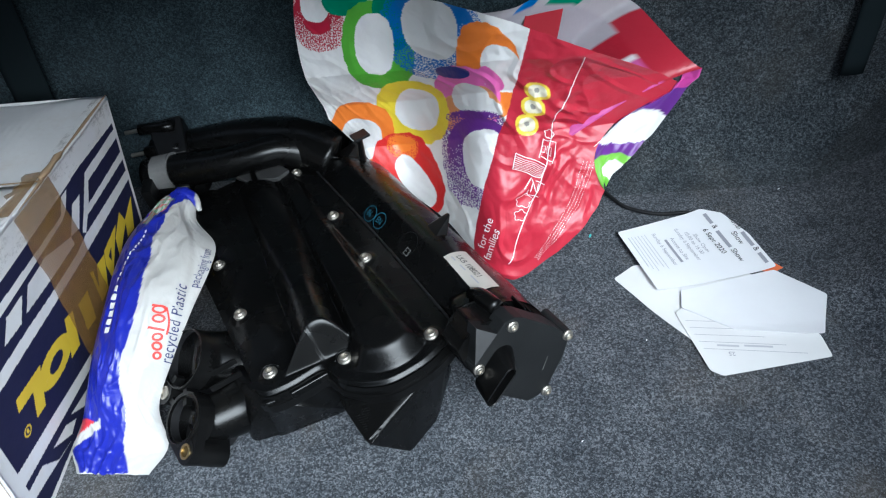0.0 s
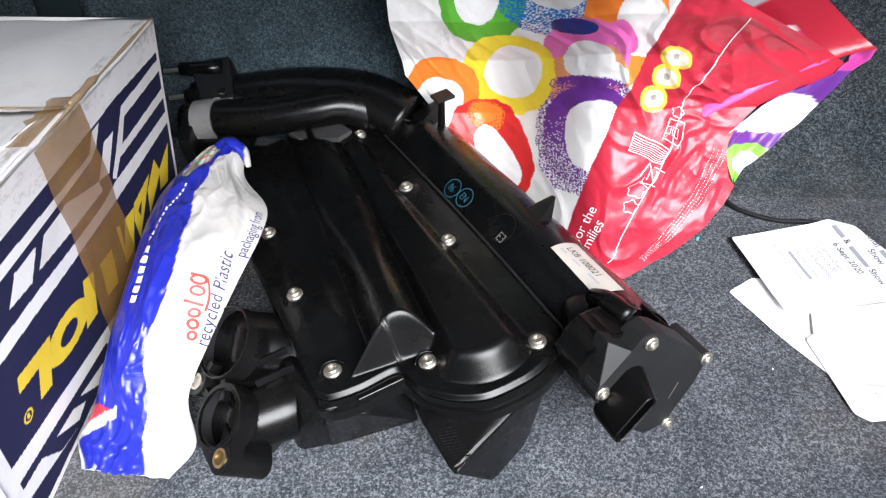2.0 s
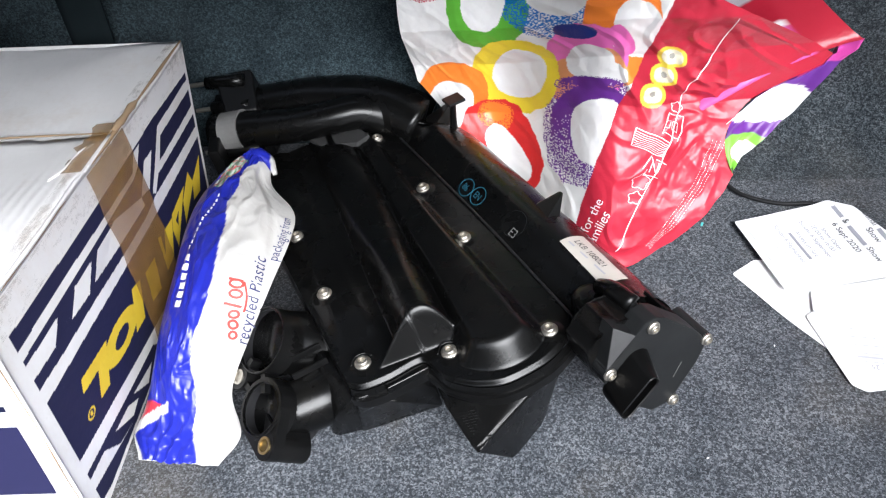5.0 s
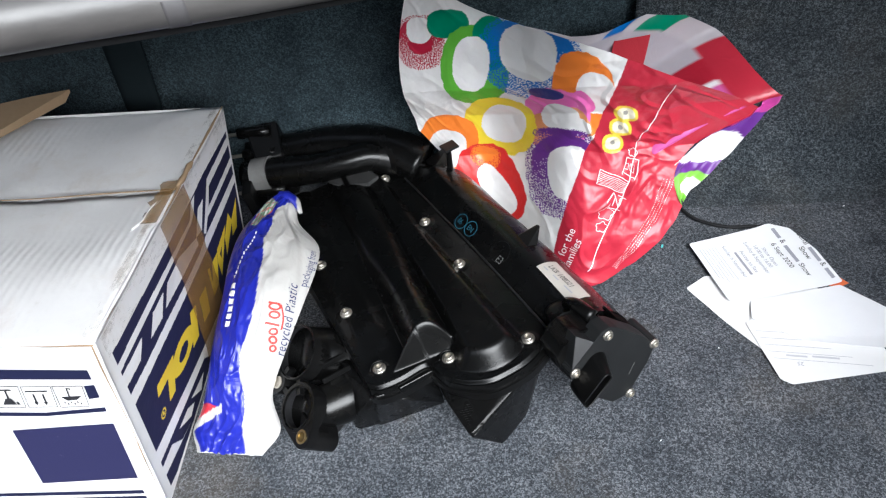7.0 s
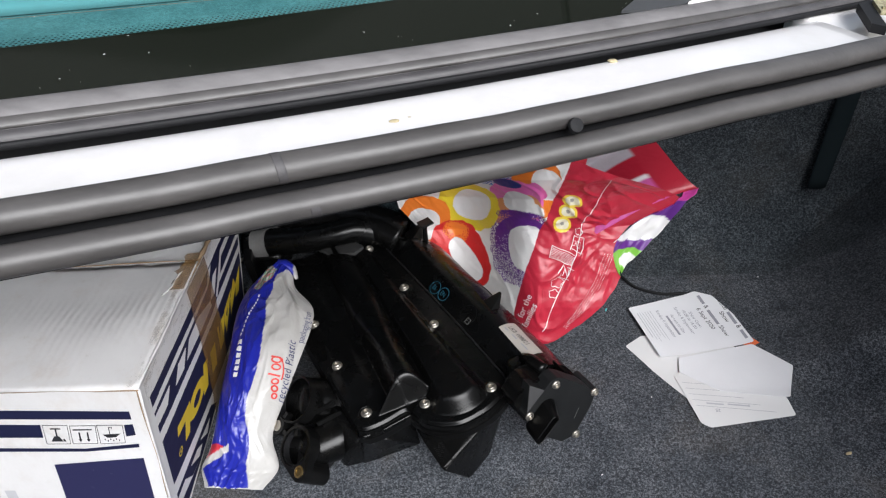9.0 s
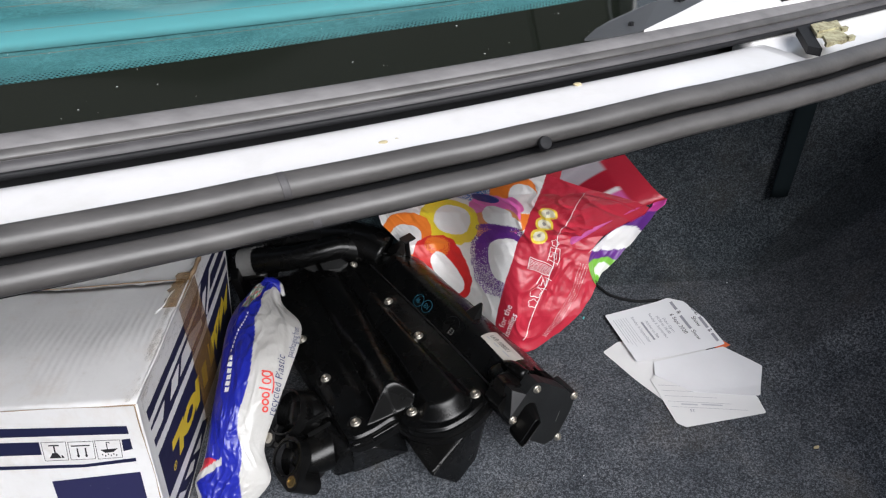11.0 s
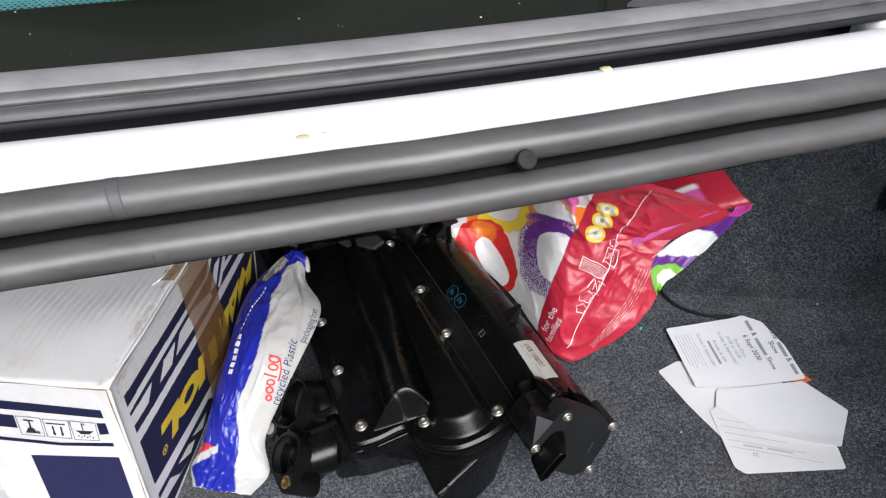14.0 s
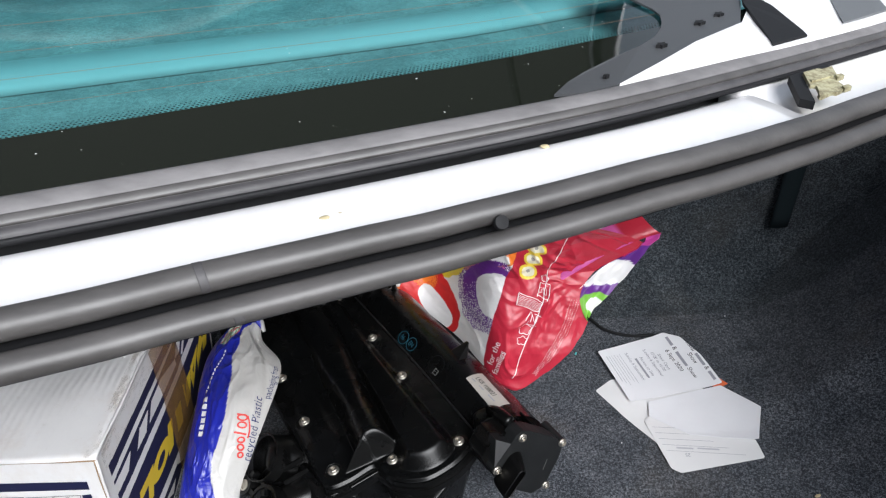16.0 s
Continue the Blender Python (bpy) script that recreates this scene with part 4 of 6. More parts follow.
MB = np.interp(np.linspace(0, 1, 90), [0, 0.08, 0.12, 0.18, 0.23, 0.28, 0.35, 0.40, 0.44, 0.50, 0.56, 0.63, 0.71, 0.79, 0.84, 0.89, 1.0], [0.80, 0.65, 0.60, 0.65, 0.683, 0.60, 0.533, 0.55, 0.55, 0.533, 0.50, 0.467, 0.417, 0.483, 0.49, 0.55, 0.967])
MN, MU = 178, 90


def mailer_point(u, v, under=False):
    k = min(v * 89, 88.999)
    i = int(k)
    a, b = Vector(ML[i] + (ML[i + 1] - ML[i]) * (k - i)), Vector(MR[i] + (MR[i + 1] - MR[i]) * (k - i))
    p = a.lerp(b, u)
    full = max(math.sin(math.pi * min(max(u, 0.0), 1.0)), 0.0) ** 0.7 * (0.018 + 0.012 * math.sin(math.pi * v))
    sharp = 1 - min(1.0, 4 * abs(noise.noise((u * 4 + 3 * v, v * 9 - u * 3, 5.0))))
    sharp2 = 1 - min(1.0, 5 * abs(noise.noise((u * 5 - 4 * v, v * 16 + u * 4, 8.0))))
    blue_side = smoothstep(0.65, 0.4, u)
    crease = 0.005 * noise.noise((u * 3.2 + 2 * v, v * 7, 0.0)) + 0.0035 * sharp * (0.55 + 0.35 * blue_side) + 0.002 * sharp2 * (0.45 + 0.5 * blue_side) + 0.0008 * blue_side * noise.noise((u * 26 + 5 * v, v * 46, 2.0)) + 0.004 * smoothstep(0.2, 0.0, v) * noise.noise((u * 12, v * 40, 7.0))
    edge = min(1, 6 * min(u, 1 - u) + 0.1)
    fold = float(np.interp(v, [0.30, 0.44, 0.63, 0.74, 0.80], [1.0, 0.95, 0.833, 0.767, 0.75]))
    crease -= 0.0045 * smoothstep(-0.01, 0.05, u - fold) * smoothstep(0.30, 0.40, v)
    p.x -= 0.010 * math.exp(-((v - 0.075) / 0.05) ** 2) * max(1 - u, 0.0) ** 3
    if under:
        return tuple(p + Vector((0, 0, -0.03 * math.sin(math.pi * u) * smoothstep(0.02, 0.3, v))))
    return tuple(p + Vector((0.1 * crease, -0.5 * full, full + crease * edge)))


top_me = sheet(MU, MN, mailer_point)
uu, vv = np.meshgrid(np.linspace(0, 1, MU + 1), np.linspace(0, 1, MN + 1))
uu, vv = uu.ravel(), vv.ravel()
edge_u = np.interp(vv, np.linspace(0, 1, 90), MB)
blue, white = np.array((0.014, 0.02, 0.30)), np.array((0.50, 0.49, 0.475))
cols = np.where((uu < edge_u)[:, None], blue, white)
cols[(vv < 0.165) & (vv > 0.11 + 0.20 * uu) & (uu < 0.25)] = (0.5, 0.03, 0.05)
cols[(vv < 0.11 + 0.20 * uu) & (vv > 0.065 + 0.26 * uu) & (uu < 0.34)] = white
cols[(uu < 0.10 - 1.0 * vv) & (vv < 0.09)] = white
patch = (uu > 0.14) & (uu < 0.46) & (vv > 0.77) & (vv < 0.93) & (uu < 0.22 + 2.0 * (vv - 0.75))
cols[patch] = (0.42, 0.44, 0.42)
cols[patch & (np.sin(uu * 90 + vv * 60) > 0.35)] = (0.12, 0.30, 0.16)
cols[patch & (np.sin(uu * 70 - vv * 150) > 0.75)] = (0.4, 0.08, 0.08)
paint_print(top_me, cols)
front_film = part("front_film", top_me, M_MAILER, mailer)
low_me = sheet(30, 45, lambda u, v: mailer_point(u, v, True))
paint_print(low_me, np.tile(white, (31 * 46, 1)))
part("back_film", low_me, M_MAILER, mailer)


def on_mailer(s, c, off=0.0012):
    """s runs down the packet in metres from its top, c across it as a share of its width."""
    v = min(max(1 - s / 0.47, 0), 1)
    i = v * MN
    p0, p1 = Vector(mailer_point(c, math.floor(i) / MN)), Vector(mailer_point(c, min(math.ceil(i), MN) / MN))
    p = p0.lerp(p1, i - math.floor(i))
    return p + Vector((0.2, -0.35, 0.9)).normalized() * off


def mailer_words(words, size, s0, c0, c_slope, c_bow, material, spacing=1.0, label=""):
    me = letters(words, size, spacing)
    part("lettering", bend(me, lambda q: on_mailer(s0 - q.x, c0 + c_slope * q.x + c_bow * q.x * q.x - q.y / 0.11)), material, front_film, label)


M_NAVYINK = mat("navy ink", (0.03, 0.035, 0.12), 0.5)
M_REDINK = mat("red ink", (0.6, 0.05, 0.04), 0.5)
mailer_words("recycled Plastic", 0.0132, 0.298, 1.005, -0.5, -7.8, M_NAVYINK, 1.08, "navy lettering")
mailer_words("packaging from", 0.0110, 0.208, 0.975, 0.0, 0.0, M_NAVYINK, 1.0, "navy lettering")
for k in range(6):
    s0, c0 = 0.292 - 0.0100 * k, 0.885 - 0.024 * k
    if k == 3:
        shape = sheet(6, 2, lambda u, v, s0=s0, c0=c0: on_mailer(s0 + 0.0026 * v, c0 - 0.09 + 0.15 * u, 0.0014))
    else:
        shape = sheet(20, 1, lambda u, v, s0=s0, c0=c0: on_mailer(s0 + (0.0050 - 0.0024 * v) * math.cos(2 * math.pi * u), c0 + (0.0040 + 0.0006 * k - 0.0022 * v) / 0.105 * math.sin(2 * math.pi * u), 0.0014))
    part("red_mark", shape, M_REDINK, front_film, "red printed mark")
part("red_mark", sheet(6, 2, lambda u, v: on_mailer(0.237 + 0.0024 * v, 0.69 + 0.12 * u, 0.0014)), M_REDINK, front_film, "red printed mark")
part("red_mark", sheet(14, 2, lambda u, v: on_mailer(0.268 - 0.030 * u, 0.895 - 0.085 * u + 0.02 * math.sin(math.pi * u) + 0.016 * v, 0.0014)), M_REDINK, front_film, "red printed mark")
for k in range(6):
    part("white_mark", sheet(4, 2, lambda u, v, k=k: on_mailer(0.216 + 0.0098 * k + 0.007 * u, 0.15 + 0.012 * k + 0.075 * v, 0.0014)), M_WHITEPRINT, front_film)
for k in range(12):
    part("white_mark", sheet(3, 1, lambda u, v, k=k: on_mailer(0.122 + 0.0075 * k + 0.005 * u, 0.285 - 0.010 * k + 0.02 * v, 0.0014)), M_WHITEPRINT, front_film)
tip = tube([(-0.455, 0.81, 0.128), (-0.44, 0.80, 0.137), (-0.425, 0.792, 0.13), (-0.415, 0.775, 0.118)], [0.004, 0.009, 0.008, 0.003], 16, 12, squash=0.6)
tip_me = finish(tip, True)
tv = np.array([v.co.x for v in tip_me.vertices])
paint_print(tip_me, np.where((tv < -0.421)[:, None], blue, white * 0.9))
part("rolled_end", tip_me, M_MAILER, mailer, "twisted blue end")


# ---- the intake manifold ----
MU_, MV_, MW_ = Vector((-0.501, 0.855, -0.136)), Vector((-0.854, -0.513, -0.081)), Vector((-0.139, 0.075, 0.987))
frame_m = Matrix((MU_, MV_, MW_)).transposed().to_4x4()
frame_m.translation = (-0.069, 0.501, 0.144)
manifold = thing("intake_manifold", "dusty black plastic engine intake manifold lying on the carpet", "engine part", frame_m)
LOW_V = [-0.03, -0.024, -0.014, -0.004, 0.012, 0.032, 0.065, 0.087, 0.102, 0.113, 0.117, 0.124, 0.16, 0.187, 0.198]
LOW_U = [0.010, -0.006, -0.015, -0.020, -0.026, -0.029, -0.027, -0.016, -0.002, 0.014, 0.034, 0.046, 0.046, 0.051, 0.062]


LOW_EDGE = np.array(spline(list(zip(LOW_V, LOW_U)), 240))


def low_edge(v):
    return float(np.interp(v, LOW_EDGE[:, 0], LOW_EDGE[:, 1]))


def ridge(d, half, flat_part=0.35):
    """A smooth hump across a runner; d is the distance from its crest."""
    d = abs(d) / half
    return 1.0 - smoothstep(flat_part, 1.0, d)


def smooth_min(a, b, k):
    h = max(k - abs(a - b), 0.0) / k
    return min(a, b) - h * h * k * 0.25


def cover_height(u, v):
    fade = 1.0 - 0.70 * smoothstep(0.085, 0.30, u)
    # the middle runner ends in a sloping facet that widens to a sharp corner
    c1 = 0.105 - 0.11 * (u - 0.075)
    wide = 0.0205 + (max(0.0, 2.6 * (0.073 - u)) if v > c1 else max(0.0, 0.2 * (0.075 - u)))
    r1 = 0.047 * max(0.0, 1.0 - (abs(v - c1) / (wide + 0.011)) ** 2.6)
    facet = 2.5 * (u - 0.0505 - 0.167 * (v - 0.1))
    r1 = max(smooth_min(r1, facet, 0.009), 0.0)
    # the outer runner ends in a rounded brow above the rim
    c2 = 0.050 - 0.075 * u
    inside = (1.0 - math.hypot(min(u - 0.060, 0.0) / 0.077, (v - 0.043) / 0.064 if u < 0.06 else 0.0)) * 0.072
    brow = smooth_min(1.6 * max(inside, 0.0), 0.027, 0.009)
    r2 = max(smooth_min(0.029 * ridge(v - c2, max(0.050 - 0.09 * u, 0.02), 0.40), brow, 0.007), 0.0)
    c3 = 0.172 - 0.05 * u
    r3 = 0.006 * ridge(v - c3, 0.03, 0.4) * smoothstep(0.1, 0.16, u)
    boss = sum(0.004 * (1 - smoothstep(0.009, 0.016, math.hypot(u - bu, v - bv))) for bu, bv in BOLTS)
    rim = -0.005 * (1 - smoothstep(0.0, 0.006, u - low_edge(v)))
    return -smooth_min(-r1, -r2, 0.005) * fade + r3 + boss * 0.5 + rim - 0.002


BOLTS = [(0.454, 0.0), (0.301, -0.002), (0.179, 0.002), (0.0, 0.0), (0.036, 0.095), (0.077, 0.175), (0.193, 0.175), (0.315, 0.170)]


def cover_point(s, t):
    v = -0.03 + 0.228 * t
    u0, u1 = low_edge(v), 0.478 + 0.05 * smoothstep(0.0, 0.1, v)
    u = u0 + (u1 - u0) * s ** 1.25
    return (u, v, cover_height(u, v))


cover = part("cover", sheet(340, 230, cover_point), M_PLASTIC, manifold, "ribbed top cover with a dusty sheen")
edge_line = [(low_edge(v), v) for v in np.linspace(-0.03, 0.198, 60)]


def skirt(off0, w0, off1, w1, steps=4):
    """A band that follows the cover's lower edge."""
    def f(s, t):
        k = t * 59
        i = min(int(k), 58)
        a, b = edge_line[i], edge_line[i + 1]
        p = np.array(a) + (np.array(b) - np.array(a)) * (k - i)
        nrm = np.array((-(b[1] - a[1]), b[0] - a[0]))
        nrm /= np.linalg.norm(nrm) + 1e-9
        q = p + nrm * (off0 + (off1 - off0) * s)
        return (q[0], q[1], w0 + (w1 - w0) * s)
    return sheet(steps, 118, f)


part("rim", skirt(0.0, -0.007, 0.0012, -0.013), M_PLASTIC, manifold)
part("rim", skirt(0.0012, -0.013, 0.0016, -0.018), M_PLASTIC, manifold)
part("lower_lip", skirt(0.0016, -0.018, 0.0046, -0.0185), M_PLASTIC_MATT, manifold)
part("lower_lip", skirt(0.0046, -0.0185, 0.004, -0.030), M_PLASTIC_MATT, manifold)
part("lower_body", hull([(0.0, -0.02, -0.03), (-0.02, 0.03, -0.03), (0.0, 0.09, -0.028), (0.045, 0.12, -0.028), (0.46, -0.02, -0.02), (0.5, 0.19, -0.025),
                         (0.07, 0.02, -0.09), (0.06, -0.02, -0.05), (0.4, -0.02, -0.075), (0.42, 0.18, -0.08), (0.07, 0.10, -0.118)], 0.008), M_PLASTIC, manifold, smooth=True)
part("lower_body", hull([(0.050, 0.197, -0.012), (0.0455, 0.118, -0.018), (0.0445, 0.150, -0.016), (0.094, 0.205, -0.119), (0.094, 0.175, -0.121), (0.087, 0.14, -0.119), (0.070, 0.112, -0.116),
                         (0.20, 0.205, -0.10), (0.20, 0.10, -0.10), (0.20, 0.198, -0.014)], 0.010, 4), M_PLASTIC, manifold, "rounded side of the lower shell", smooth=True)
part("lower_body", hull([(0.074, 0.222, -0.050), (0.096, 0.238, -0.106), (0.125, 0.219, -0.028), (0.19, 0.221, -0.10), (0.19, 0.215, -0.02), (0.066, 0.19, -0.030), (0.090, 0.19, -0.119), (0.2, 0.17, -0.06)], 0.008, 4), M_PLASTIC, manifold, smooth=True)
part("side_step", hull([(0.041, 0.166, -0.009), (0.040, 0.119, -0.009), (0.041, 0.166, -0.019), (0.041, 0.119, -0.019), (0.058, 0.168, -0.008), (0.058, 0.118, -0.008), (0.056, 0.168, -0.022), (0.056, 0.118, -0.022)], 0.0015), M_PLASTIC, manifold)
part("side_wall", sheet(30, 4, lambda s, t: (0.07 + 0.4 * s, 0.198 + 0.003 * t, -0.003 - 0.04 * t)), M_PLASTIC_MATT, manifold)
part("seam", tube([(-0.005, -0.0285, 0.001), (0.2, -0.031, 0.001), (0.474, -0.028, 0.001)], [0.0016], 20, 8), M_HOLE, manifold)


PLENUM = spline([(-0.0305, -0.012), (-0.0315, -0.003), (-0.036, 0.0015), (-0.050, 0.010), (-0.068, 0.020), (-0.088, 0.017), (-0.108, 0.002), (-0.124, -0.022), (-0.131, -0.05), (-0.126, -0.085), (-0.10, -0.112)], 60)


def plenum_point(s, t):
    v, w = PLENUM[min(int(round(t * 59)), 59)]
    u = -0.03 + 0.5 * s
    dome = smoothstep(0.82, 1.0, s)
    return (u, v + 0.03 * dome * (v < -0.07), w - 0.012 * dome + 0.0008 * math.sin(u * 60) * (v < -0.09))


def plenum_w(v):
    return float(np.interp(-v, [-p[0] for p in PLENUM], [p[1] for p in PLENUM]))


part("plenum", sheet(50, 59, plenum_point), M_PLASTIC, manifold, "long rounded air chamber")
part("plenum_end", hull([(0.46, -0.12, -0.02), (0.46, -0.03, 0.0), (0.5, -0.10, -0.02), (0.5, -0.04, -0.01), (0.46, -0.12, -0.07), (0.5, -0.06, -0.07)], 0.01), M_PLASTIC, manifold, smooth=True)
for gu, gv, gs in ((0.418, -0.062, 1.0), (0.140, -0.058, 1.15)):
    part("gusset", hull([(gu - 0.022 * gs, gv, 0.012), (gu + 0.02 * gs, gv - 0.012, 0.012), (gu + 0.004, gv - 0.052 * gs, 0.028), (gu + 0.010, gv - 0.05 * gs, 0.026), (gu - 0.02 * gs, gv - 0.03, 0.0), (gu + 0.03 * gs, gv - 0.04, -0.005)], 0.0015), M_PLASTIC_MATT, manifold, smooth=False)
part("locating_tab", block(0.364, 0.388, -0.112, -0.087, 0.055, 0.059, 0.001), M_CAPGREY, manifold, "small square tab")
part("tab_stem", tube([(0.376, -0.098, 0.056), (0.384, -0.092, 0.0)], [0.004, 0.006], 6, 10), M_PLASTIC_MATT, manifold)


def on_plenum(u, v, off=0.001):
    """The chamber's upper surface as a height over (u, v)."""
    return (u, v, plenum_w(v) + off)


label = part("label", sheet(12, 8, lambda s, t: on_plenum(0.083 - 0.084 * s, -0.070 - 0.03 * t + 0.004 * s)), M_LABEL, manifold, "cream paper label")
number = letters("LKB 108021", 0.0105)
part("label_print", bend(number, lambda q: on_plenum(0.074 - q.x, -0.086 - 0.0 + q.y * -1.0 + 0.004, 0.0016)), M_INK, label)
for k, (a, b) in enumerate(((0.076, 0.066), (0.055, 0.042), (0.03, 0.012))):
    part("label_print", sheet(3, 1, lambda s, t, a=a, b=b: on_plenum(a + (b - a) * s, -0.0765 - 0.002 * t, 0.0016)), M_GREYINK, label)
for cu, cv in ((0.255, -0.044), (0.228, -0.046)):
    part("ink_stamp", sheet(28, 1, lambda s, t, cu=cu, cv=cv: on_plenum(cu + (0.0135 - 0.0013 * t) * math.cos(2 * math.pi * s), cv + (0.0105 - 0.001 * t) * math.sin(2 * math.pi * s), 0.0008)), M_STAMP, manifold, "blue ink stamp")
for cu, cv, mark in ((0.236, -0.042, "EN"), (0.262, -0.040, "86")):
    part("ink_stamp", bend(letters(mark, 0.011), lambda q, cu=cu, cv=cv: on_plenum(cu - q.x, cv - q.y, 0.0009)), M_STAMP, manifold)
part("moulded_mark", bend(letters("E3", 0.013), lambda q: on_plenum(0.148 - q.x, -0.040 - q.y, 0.0009)), M_CHALK, manifold)
part("clamp_ring", sheet(28, 1, lambda s, t: on_plenum(0.150 + (0.018 - 0.0006 * t) * math.cos(2 * math.pi * s), -0.052 + (0.014 - 0.0006 * t) * math.sin(2 * math.pi * s), 0.0006)), M_CAPGREY, manifold)

# bolts: flanged heads with a socket
bolt_head = lathe([(0.0086, -0.003), (0.0088, 0.0004), (0.0080, 0.0014), (0.0066, 0.0018), (0.0062, 0.0040), (0.0056, 0.0046), (0.0038, 0.0046), (0.0034, 0.0018), (0.0001, 0.0016)], 20)
bolt_head.materials.append(M_STEEL)
for bu, bv in BOLTS:
    part("bolt", bolt_head, M_STEEL, manifold, at=Matrix.Translation((bu, bv, cover_height(bu, bv) + 0.0012)))
part("wire_clip", tube([(0.196, 0.168, 0.006), (0.204, 0.172, 0.009), (0.204, 0.182, 0.008)], [0.0012], 8, 6), M_PLASTIC_MATT, manifold)

# throttle actuator at the end of the chamber
cap_line = [(-0.018, 0.030), (-0.030, 0.043), (-0.042, 0.037), (-0.072, 0.034), (-0.104, -0.004), (-0.128, -0.038), (-0.131, -0.073), (-0.121, -0.102), (-0.094, -0.114), (-0.062, -0.105), (-0.03, -0.06), (-0.006, -0.014), (-0.002, 0.02)]
stand = Matrix(((0, 0, 1, 0), (1, 0, 0, 0), (0, 1, 0, 0), (0, 0, 0, 1)))
front_line = [(-0.010, -0.012), (-0.014, 0.004), (-0.049, 0.029), (-0.060, 0.0365), (-0.072, 0.0365), (-0.082, 0.029), (-0.116, -0.011), (-0.128, -0.030), (-0.131, -0.046), (-0.122, -0.064), (-0.095, -0.096), (-0.080, -0.104), (-0.064, -0.102), (-0.03, -0.06)]
act = part("actuator", prism(front_line, -0.074, -0.05, 0.002), M_CAPGREY, manifold, "bolted charcoal end cap", at=stand)
inner_line = [(-0.065 + 0.94 * (v + 0.065), -0.035 + 0.94 * (w + 0.035)) for v, w in cap_line]
part("actuator_housing", prism(inner_line, -0.057, -0.02, 0.003), M_PLASTIC, manifold, at=stand)
part("cap_mark", hull([(u, v, w + d) for u in (-0.0746, -0.073) for v, w in ((-0.091, -0.066), (-0.101, -0.050)) for d in (0.0, 0.0009)]), M_CHALK, manifold, "thin scratched line")
part("actuator_neck", hull([(-0.03, -0.02, 0.025), (-0.03, -0.09, 0.02), (-0.03, -0.12, -0.05), (-0.03, -0.03, -0.08), (0.02, -0.04, 0.02), (0.02, -0.10, 0.01), (0.02, -0.11, -0.06), (0.02, -0.03, -0.07)], 0.008), M_PLASTIC, manifold, smooth=True)
part("vacuum_stub", tube([(0.0, -0.062, 0.024), (-0.02, -0.064, 0.034), (-0.045, -0.068, 0.032)], [0.008, 0.009, 0.009], 10, 16), M_PLASTIC, manifold, smooth=True)
part("facet_base", hull([(-0.0730, -0.0145, 0.003), (-0.0655, -0.030, 0.0440), (-0.0730, -0.0485, 0.0280), (-0.05, -0.0145, 0.003), (-0.05, -0.030, 0.0440), (-0.05, -0.0485, 0.0280)]), M_CAPGREY, manifold)
# Paler plate over the facet: the sky it catches is in its colour.
part("triangle_plate", hull([(-0.0738, -0.0150, 0.0035), (-0.0664, -0.0302, 0.0438), (-0.0738, -0.0480, 0.0280), (-0.0729, -0.0150, 0.0035), (-0.0655, -0.0302, 0.0438), (-0.0729, -0.0480, 0.0280)]), M_FACET, manifold, "flat triangular facet, coloured paler as if catching skylight")
tilt_x = Matrix(((0, 0, -1, 0), (0, 1, 0, 0), (1, 0, 0, 0), (0, 0, 0, 1)))
for bv, bw in ((-0.067, 0.027), (-0.131, -0.035), (-0.09, -0.102), (-0.017, -0.004)):
    part("bolt", bolt_head, M_STEEL, manifold, at=Matrix.Translation((-0.0755, bv, bw)) @ tilt_x @ Matrix.Scale(0.78, 4))
    part("bolt_lug", tube([(-0.0745, bv, bw), (-0.03, bv, bw)], [0.0068, 0.0072], 4, 16), M_CAPGREY, manifold, smooth=True)
for k in range(5):
    part("rib", block(-0.048, -0.022, -0.10 - 0.006 * k, -0.098 - 0.006 * k, -0.01 - 0.008 * k, 0.012 - 0.009 * k, 0.0008), M_PLASTIC_MATT, manifold)


def slot(r, n=32, stretch=0.016):
    out = []
    for k in range(n):
        a = 2 * math.pi * k / n
        x = r * math.cos(a) + (stretch if math.cos(a) > 0 else -stretch)
        y = r * math.sin(a)
        out.append((x * 0.78 + y * 0.63, x * -0.63 + y * 0.78))
    return out


def slot_loft(rings):
    """A sleeve through oval rings of (u, radius, stretch, v, w)."""
    verts, faces, n = [], [], 32
    for u, r, stretch, cv, cw in rings:
        verts += [(u, cv + a, cw + b) for a, b in slot(r, n, stretch)]
    for j in range(len(rings) - 1):
        faces += [(j * n + k, j * n + (k + 1) % n, (j + 1) * n + (k + 1) % n, (j + 1) * n + k) for k in range(n)]
    return mesh_of(verts, faces, smooth=False)


part("connector", slot_loft([(-0.072, 0.0150, 0.0150, -0.036, -0.017), (-0.078, 0.0135, 0.0160, -0.0335, -0.015), (-0.1115, 0.0075, 0.0172, -0.0225, -0.003), (-0.1125, 0.0068, 0.0172, -0.0222, -0.003), (-0.1115, 0.0058, 0.0172, -0.0222, -0.003), (-0.085, 0.0055, 0.0160, -0.031, -0.012)]), M_PLASTIC_MATT, manifold, "open oval plug socket")
part("connector_core", prism([(-0.029 + a, -0.010 + b) for a, b in slot(0.0058, 20, 0.0165)], -0.092, -0.086), M_HOLE, manifold, at=stand)

